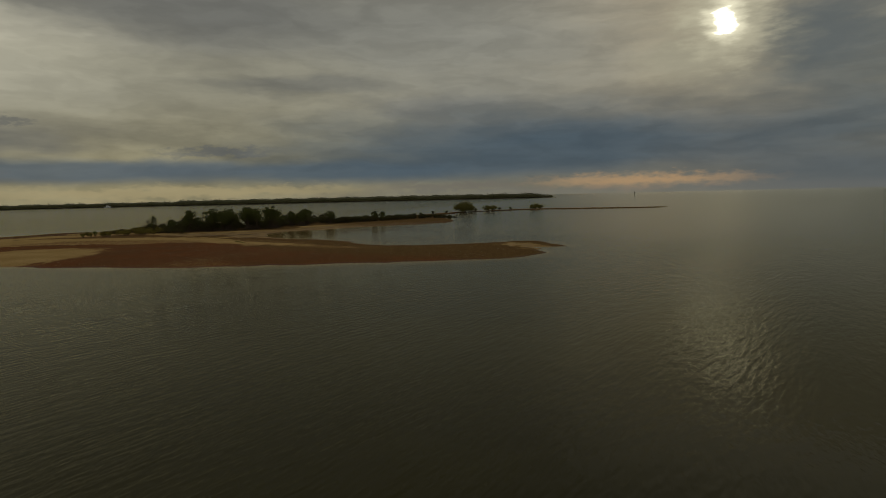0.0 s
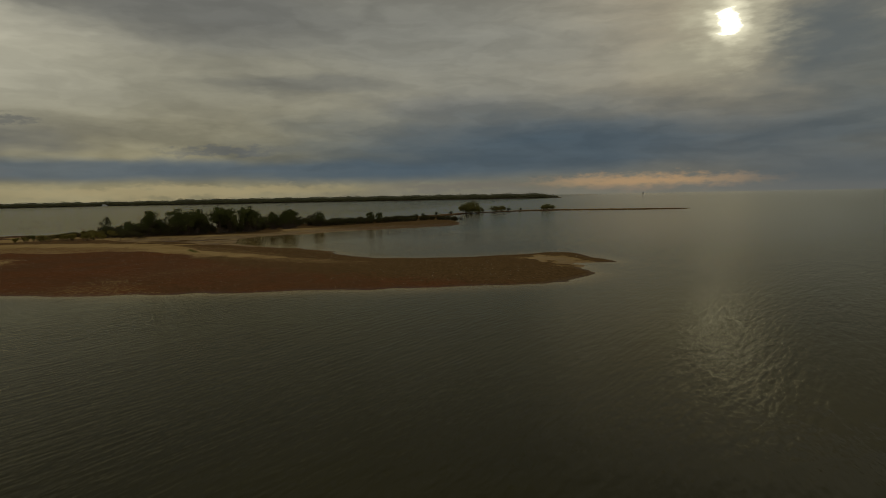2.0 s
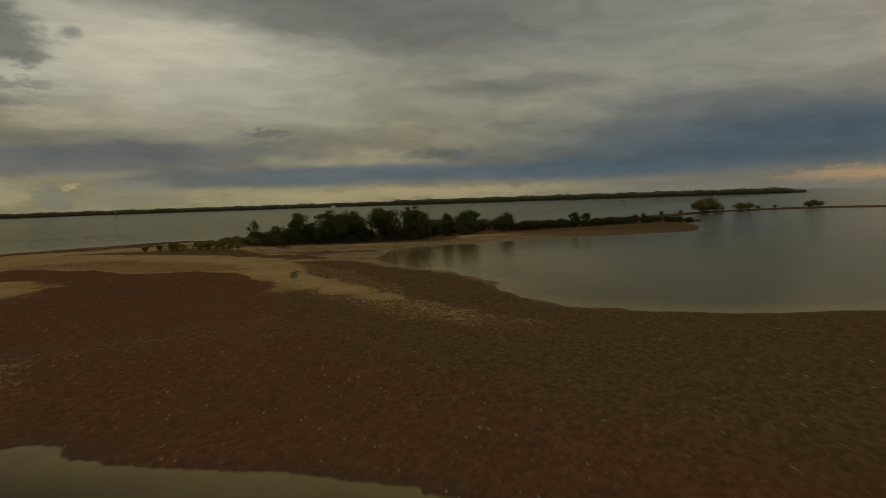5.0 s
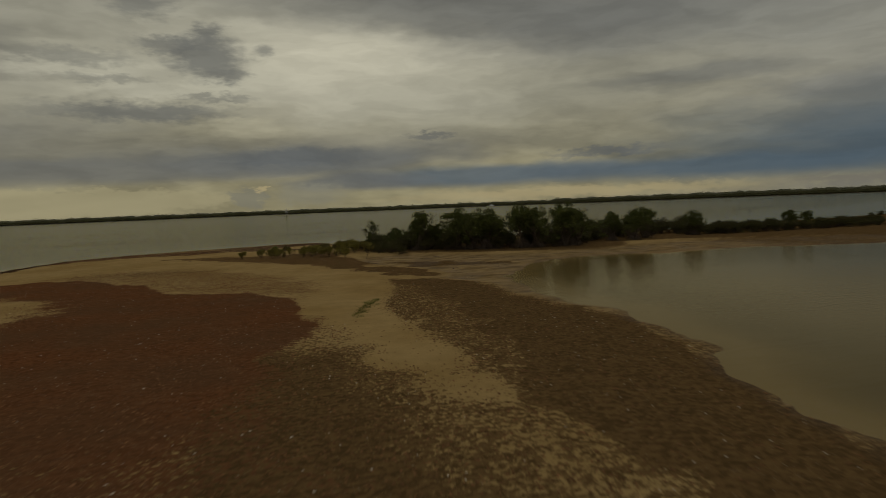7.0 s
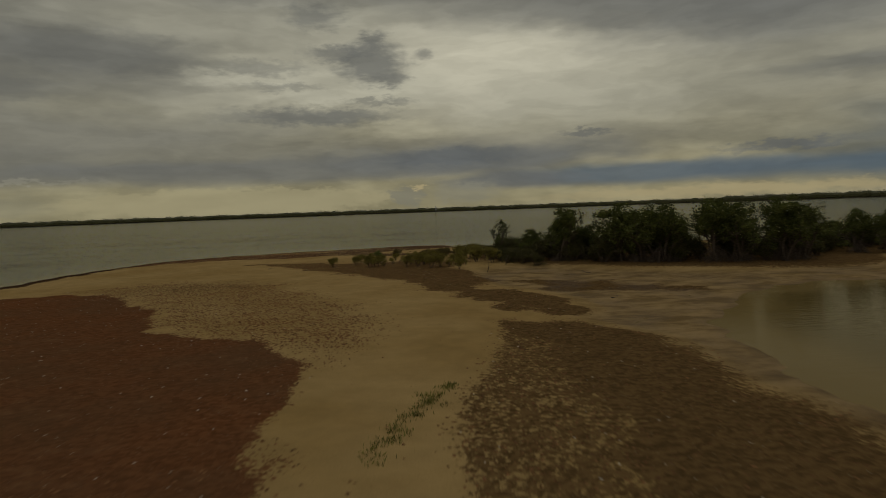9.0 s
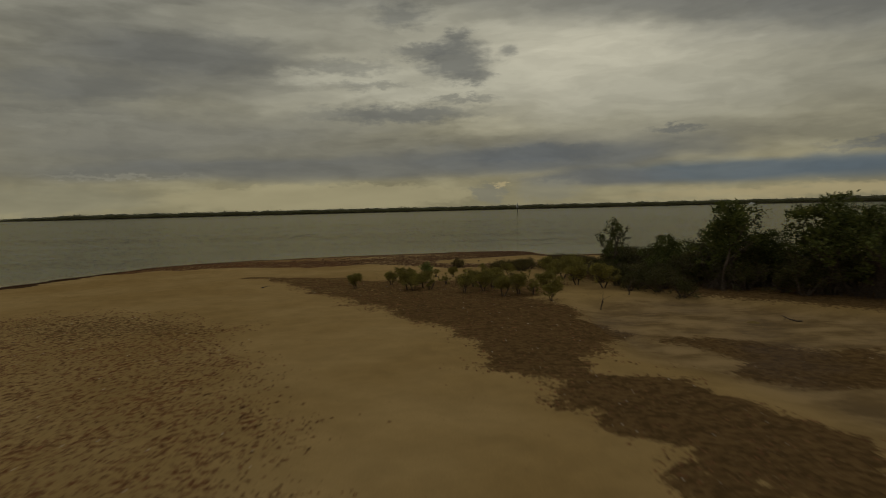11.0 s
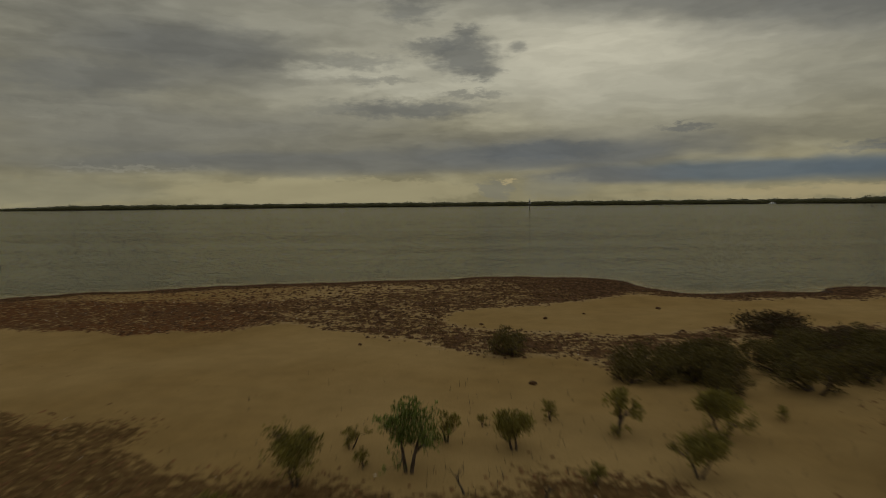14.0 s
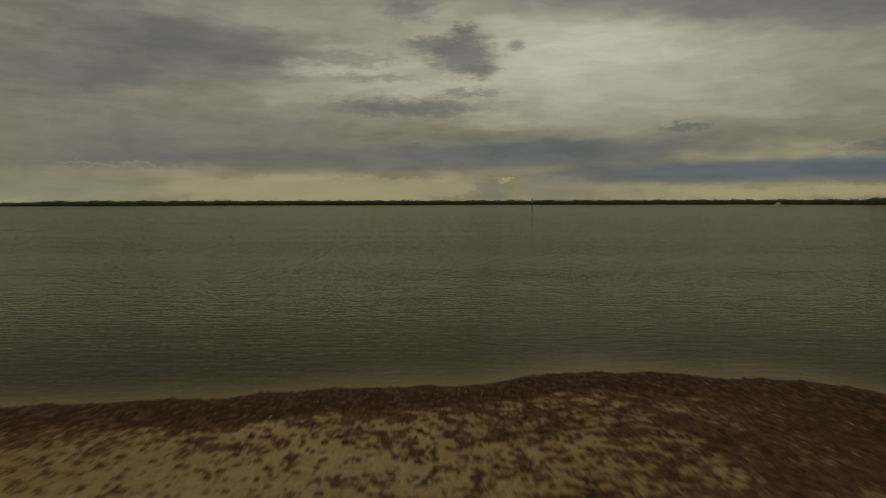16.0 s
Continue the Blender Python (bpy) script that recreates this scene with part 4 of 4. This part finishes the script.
# ---- channel beacons and a moored boat ----
def beacon(x, y, height, board):
    thing = tagged(new("channel_beacon"), "tall pile beacon with a %s board standing in the channel" % ("white" if board is WHITE else "dark"), "beacon", "channel beacons")
    v, f = [], []
    tube(v, f, [np.array((0, 0, -4.0)), np.array((0, 0, height * 0.5)), np.array((0, 0, height * 0.8))], [0.5, 0.48, 0.45], 10)
    mesh_object("pile", v, f, STEEL, thing, smooth=True)
    bm = bmesh.new()
    bmesh.ops.create_cube(bm, size=1, matrix=Matrix.Translation((0, -0.58, height * 0.62)) @ Matrix.Diagonal((1.8, 0.12, 2.0, 1)))
    bmesh.ops.bevel(bm, geom=bm.edges[:], offset=0.03, segments=1, affect="EDGES")
    part("board", bm, board, thing)
    bm = bmesh.new()
    bmesh.ops.create_cone(bm, cap_ends=True, segments=12, radius1=1.0, radius2=1.0, depth=0.16, matrix=Matrix.Translation((0, 0, height * 0.8)))
    part("platform", bm, STEEL, thing)
    for a in range(4):
        v, f = [], []
        p = np.array((math.cos(a * 1.57 + 0.4), math.sin(a * 1.57 + 0.4), 0)) * 0.9
        tube(v, f, [p + (0, 0, height * 0.8), p + (0, 0, height * 0.9)], [0.04, 0.04], 5)
        mesh_object("rail_post", v, f, STEEL, thing)
    bm = bmesh.new()
    bmesh.ops.create_cone(bm, cap_ends=True, segments=12, radius1=0.5, radius2=0.32, depth=height * 0.16, matrix=Matrix.Translation((0, 0, height * 0.9)))
    part("lantern", bm, WHITE, thing)
    thing.matrix_basis = pose(x, y, 0, 0, 0, math.degrees(math.atan2(x - 80, -(y - 130))))
    return thing


def part(name, bm, mat, parent, label=""):
    me = bpy.data.meshes.new(name)
    bm.to_mesh(me)
    bm.free()
    me.materials.append(mat)
    ob = new(name, me)
    ob.parent = parent
    return tagged(ob, label)


def moored_boat(x, y, turn):
    thing = tagged(new("motor_boat"), "small white motor boat lying off the opposite shore", "boat")
    bm = bmesh.new()
    rings = []
    for t in np.linspace(0, 1, 9):
        half = 1.9 * (1 - max(0.0, (t - 0.45) / 0.55) ** 2.2) + 0.03
        top, keel = 1.5 + 0.7 * t * t, -0.5 + 0.9 * max(0.0, t - 0.75) * 4 * 0.4
        px = -6 + 12 * t
        rings.append([bm.verts.new(c) for c in ((px, -half, top), (px, -half * 0.85, 0.3), (px, 0, keel), (px, half * 0.85, 0.3), (px, half, top))])
    for a, b in zip(rings, rings[1:]):
        for k in range(4):
            bm.faces.new((a[k], b[k], b[k + 1], a[k + 1]))
        bm.faces.new((a[0], a[4], b[4], b[0]))
    bm.faces.new(rings[0])
    hull = part("hull", bm, WHITE, thing)
    bm = bmesh.new()
    bmesh.ops.create_cube(bm, size=1, matrix=Matrix.Translation((-0.6, 0, 2.6)) @ Matrix.Diagonal((4.4, 2.6, 2.0, 1)))
    bmesh.ops.bevel(bm, geom=bm.edges[:], offset=0.25, segments=2, affect="EDGES")
    cabin = part("cabin", bm, WHITE, thing)
    for side in (-1, 1):
        bm = bmesh.new()
        bmesh.ops.create_cube(bm, size=1, matrix=Matrix.Translation((-0.6, side * 1.31, 2.9)) @ Matrix.Diagonal((3.4, 0.06, 0.7, 1)))
        part("window", bm, GLASS_DARK, cabin)
    thing.matrix_basis = pose(x, y, 0, 0, 0, turn)
    return thing


beacon(160, 732, 9.5, WHITE)
beacon(1083, 330, 10.0, DARKPAINT)
moored_boat(*arc_point(27.2, 1255), 10)


# ---- driftwood and single stones ----
def branch_litter(name, label, x, y, turn, seed, length, lift, forks):
    rng = np.random.RandomState(seed)
    v, f = [], []

    def limb(p, way, ln, r, level):
        path = [p]
        for i in range(5):
            way = way + rng.normal(size=3) * 0.12
            way /= np.linalg.norm(way)
            path.append(path[-1] + way * ln / 5)
        tube(v, f, path, [r * (1 - 0.13 * i) for i in range(6)], 6)
        if level < 2:
            for _ in range(forks):
                k = rng.randint(2, 5)
                limb(path[k], way * 0.5 + rng.normal(size=3) * np.array((0.6, 0.6, 0.5)) + (0, 0, lift), ln * rng.uniform(0.35, 0.6), r * 0.5, level + 1)

    limb(np.array((0.0, 0.0, 0.05)), np.array((1.0, 0.1, lift)), length, 0.035 * length + 0.008, 0)
    ob = mesh_object(name, v, f, DEADWOOD, smooth=True)
    ob.matrix_basis = pose(x, y, ground_z(x, y), 0, 0, turn)
    return tagged(ob, label, "driftwood", "driftwood on the beach")


branch_litter("driftwood", "dead forked branch stranded at the water's edge", 110.8, 188.2, 20, 3, 0.9, 0.08, 3)
branch_litter("driftwood", "short dead stick on clean sand", 68.5, 158.0, 70, 7, 0.8, 0.02, 1)
branch_litter("driftwood", "thin grey twig half sunk in mud", 100.5, 141.5, 130, 8, 1.0, 0.06, 2)
branch_litter("driftwood", "thin dead stick beside the wet mud", 96.0, 126.0, 15, 9, 0.9, 0.04, 1)


def dead_sapling(x, y, height, seed):
    rng = np.random.RandomState(seed)
    v, f, _ = grow(rng, height * 1.3, 1, 0.06, 0.6, 0.4, (3, 1))
    ob = mesh_object("dead_sapling", v, f, DEADWOOD, smooth=True)
    ob.matrix_basis = pose(x, y, ground_z(x, y))
    return tagged(ob, "thin leafless grey sapling upright in the sand", "sapling", "dead saplings")


for i, (x, y, h) in enumerate(((91.6, 146.6, 0.9), (94.4, 150.4, 1.1), (95.3, 156.0, 1.2), (82.2, 160.4, 0.5), (83.6, 160.2, 0.45))):
    dead_sapling(x, y, h, 20 + i)


def lump(rng, size, rough=0.3):
    """An eight-sided clod with uneven corners."""
    v = np.array(((1, 0, 0), (0, 1, 0), (-1, 0, 0), (0, -1, 0), (0, 0, 1), (0, 0, -0.6))) * size
    return v * (1 + rng.uniform(-rough, rough, (6, 3)))


LUMP_FACES = ((0, 1, 4), (1, 2, 4), (2, 3, 4), (3, 0, 4), (1, 0, 5), (2, 1, 5), (3, 2, 5), (0, 3, 5))


def stump(x, y, r, seed):
    rng = np.random.RandomState(seed)
    bm = bmesh.new()
    bmesh.ops.create_icosphere(bm, subdivisions=3, radius=1)
    for v in bm.verts:
        k = 1 + 0.35 * noise.noise(v.co * 2 + Vector((seed, 0, 0))) + 0.15 * noise.noise(v.co * 6)
        v.co = Vector((v.co.x * r * k, v.co.y * r * 0.8 * k, v.co.z * r * 0.6 * k + r * 0.2))
    me = bpy.data.meshes.new("stone")
    bm.to_mesh(me)
    bm.free()
    me.materials.append(STONE)
    ob = new("stone", me)
    ob.matrix_basis = pose(x, y, ground_z(x, y), 0, 0, rng.uniform(0, 360))
    return tagged(ob, "dark weed-covered stone lying on the sand", "stone", "single stones")


for i, (x, y, r) in enumerate(((84.4, 167.3, 0.12), (86.4, 177.6, 0.12), (83.4, 176.4, 0.1), (78.6, 172.6, 0.09), (92.5, 180.4, 0.12), (88.4, 178.7, 0.08))):
    stump(x, y, r, 50 + i)


# ---- scattered weed clods, shells and breathing roots ----
def scatter(name, label, category, mat, seed, tries, box, chance, size, flat):
    rng = np.random.RandomState(seed)
    x, y = rng.uniform(box[0], box[1], tries), rng.uniform(box[2], box[3], tries)
    d, z, fields = bank_fields(x, y)
    keep = (d > 0.15) & (z > 0.0) & (rng.uniform(0, 1, tries) < chance(fields, x, y))
    vs, fs = [], []
    for px, py, pz in zip(x[keep], y[keep], z[keep]):
        s = rng.uniform(*size)
        v = lump(rng, (s, s * rng.uniform(0.6, 1.2), s * flat))
        a = rng.uniform(0, 6.28)
        c, sn = math.cos(a), math.sin(a)
        n = 6 * len(vs)
        vs.append(np.stack([px + v[:, 0] * c - v[:, 1] * sn, py + v[:, 0] * sn + v[:, 1] * c, pz + v[:, 2] * 0.9], 1))
        fs.extend(tuple(i + n for i in t) for t in LUMP_FACES)
    return tagged(mesh_object(name, np.concatenate(vs), fs, mat), label, category, kind="stuff")


def on_rubble(f, x, y):
    return np.clip(f["rubble"] * 1.6 - 0.25, 0, 1)


def on_weed(f, x, y):
    edge = 4 * f["brown_weed"] * (1 - f["brown_weed"]) + 3 * f["red_weed"] * (1 - f["red_weed"])
    return np.clip(0.55 * edge + 0.04 * f["brown_weed"], 0, 1) * (1 - f["mud"])


scatter("beach_stones", "small dark weedy stones strewn over the beach", "stones", STONE, 1, 60000, (48, 112, 168, 198), on_rubble, (0.03, 0.13), 0.55)
scatter("weed_clods", "dark clods of dried weed scattered over sand", "weed", WEEDCLOD, 2, 90000, (56, 98, 66, 166), on_weed, (0.02, 0.075), 0.55)
scatter("shell_grit", "pale shell fragments on weed and sand", "shells", SHELL, 3, 6500, (40, 100, 42, 196),
        lambda f, x, y: 0.75 * np.clip(f["red_weed"] + f["rubble"] + f["brown_weed"], 0, 1), (0.02, 0.055), 0.4)


def breathing_roots():
    rng = np.random.RandomState(9)
    vs, fs = [], []
    for i in range(1500):
        x, y = (rng.normal(83.5, 4.5), rng.normal(158, 4.5)) if i < 800 else (rng.uniform(90, 125), rng.uniform(130, 155))
        z = [ground_z(x, y)]
        if z[0] < 0.01 or (i >= 800 and inside(np.array([x]), np.array([y]), TREE_FLOOR)[0] < -2.5):
            continue
        h, r, n = rng.uniform(0.08, 0.24), rng.uniform(0.006, 0.011), len(vs)
        lx, ly = rng.normal(size=2) * 0.03
        for k in range(3):
            a = k * 2.094
            vs.append((x + r * math.cos(a), y + r * math.sin(a), z[0] - 0.03))
        vs.append((x + lx, y + ly, z[0] + h))
        fs.extend(((n, n + 1, n + 3), (n + 1, n + 2, n + 3), (n + 2, n, n + 3)))
    return tagged(mesh_object("breathing_roots", vs, fs, BARK), "thin upright mangrove breathing roots in the sand", "roots", kind="stuff")


breathing_roots()


scatter("sand_litter", "small dark bits of weed and wood on clean sand", "litter", WEEDCLOD, 4, 2600, (44, 100, 70, 178),
        lambda f, x, y: 0.5 * (1 - np.clip(f["red_weed"] + f["rubble"] + f["brown_weed"], 0, 1)), (0.015, 0.05), 0.5)


def grass_patch():
    """A strip of short rush on the sand path, in uneven clumps."""
    rng = np.random.RandomState(31)
    vs, fs = [], []
    for c in range(46):
        u = rng.uniform(0, 1)
        cx, cy, r = 79.0 + 3.0 * u ** 1.15 + rng.normal(0, 0.16), 100.9 + 6.2 * u + rng.normal(0, 0.25), rng.uniform(0.05, 0.20) * (1.15 - 0.5 * u)
        for i in range(int(240 * r)):
            x, y = cx + rng.normal(0, r), cy + rng.normal(0, r * 1.3)
            z, h, a = ground_z(x, y), rng.uniform(0.03, 0.12), rng.uniform(0, 6.28)
            dx, dy, n = 0.016 * math.cos(a), 0.010 * math.sin(a), len(vs)
            bx, by = rng.normal(0, 0.05), rng.normal(0, 0.05)
            vs.extend(((x - dx, y - dy, z - 0.02), (x + dx, y + dy, z - 0.02), (x + bx * 0.5 + dx, y + by * 0.5 + dy, z + h * 0.6), (x + bx, y + by, z + h)))
            fs.extend(((n, n + 1, n + 2), (n, n + 2, n + 3)))
    return tagged(mesh_object("rush_grass", vs, fs, LEAF_OLIVE), "strip of short olive-green rush on the sand", "grass", kind="stuff")


grass_patch()


# ---- loose stones along the strand ----
def loose_stones():
    rng = np.random.RandomState(15)
    meshes = []
    for k in range(5):
        bm = bmesh.new()
        bmesh.ops.create_icosphere(bm, subdivisions=2, radius=1)
        for v in bm.verts:
            v.co *= 1 + 0.4 * noise.noise(v.co * 1.6 + Vector((k * 3.1, 0, 0)))
            v.co.z *= 0.55
        me = bpy.data.meshes.new("stone")
        bm.to_mesh(me)
        bm.free()
        me.materials.append(STONE)
        meshes.append(me)
    done = 0
    while done < 220:
        x, y = rng.uniform(66, 98), rng.uniform(173, 195)
        z = ground_z(x, y)
        if z < 0.05 or inside(np.array([x]), np.array([y]), BEACH_WEED)[0] < 0.3 or rng.uniform() < 0.3:
            continue
        ob = new("stone", meshes[rng.randint(5)])
        ob.matrix_basis = pose(x, y, z + 0.01, rng.uniform(-12, 12), rng.uniform(-12, 12), rng.uniform(0, 360)) @ Matrix.Scale(rng.uniform(0.06, 0.15), 4)
        tagged(ob, "dark rounded stone with dried weed on the beach", "stone", "loose stones on the beach")
        done += 1


loose_stones()
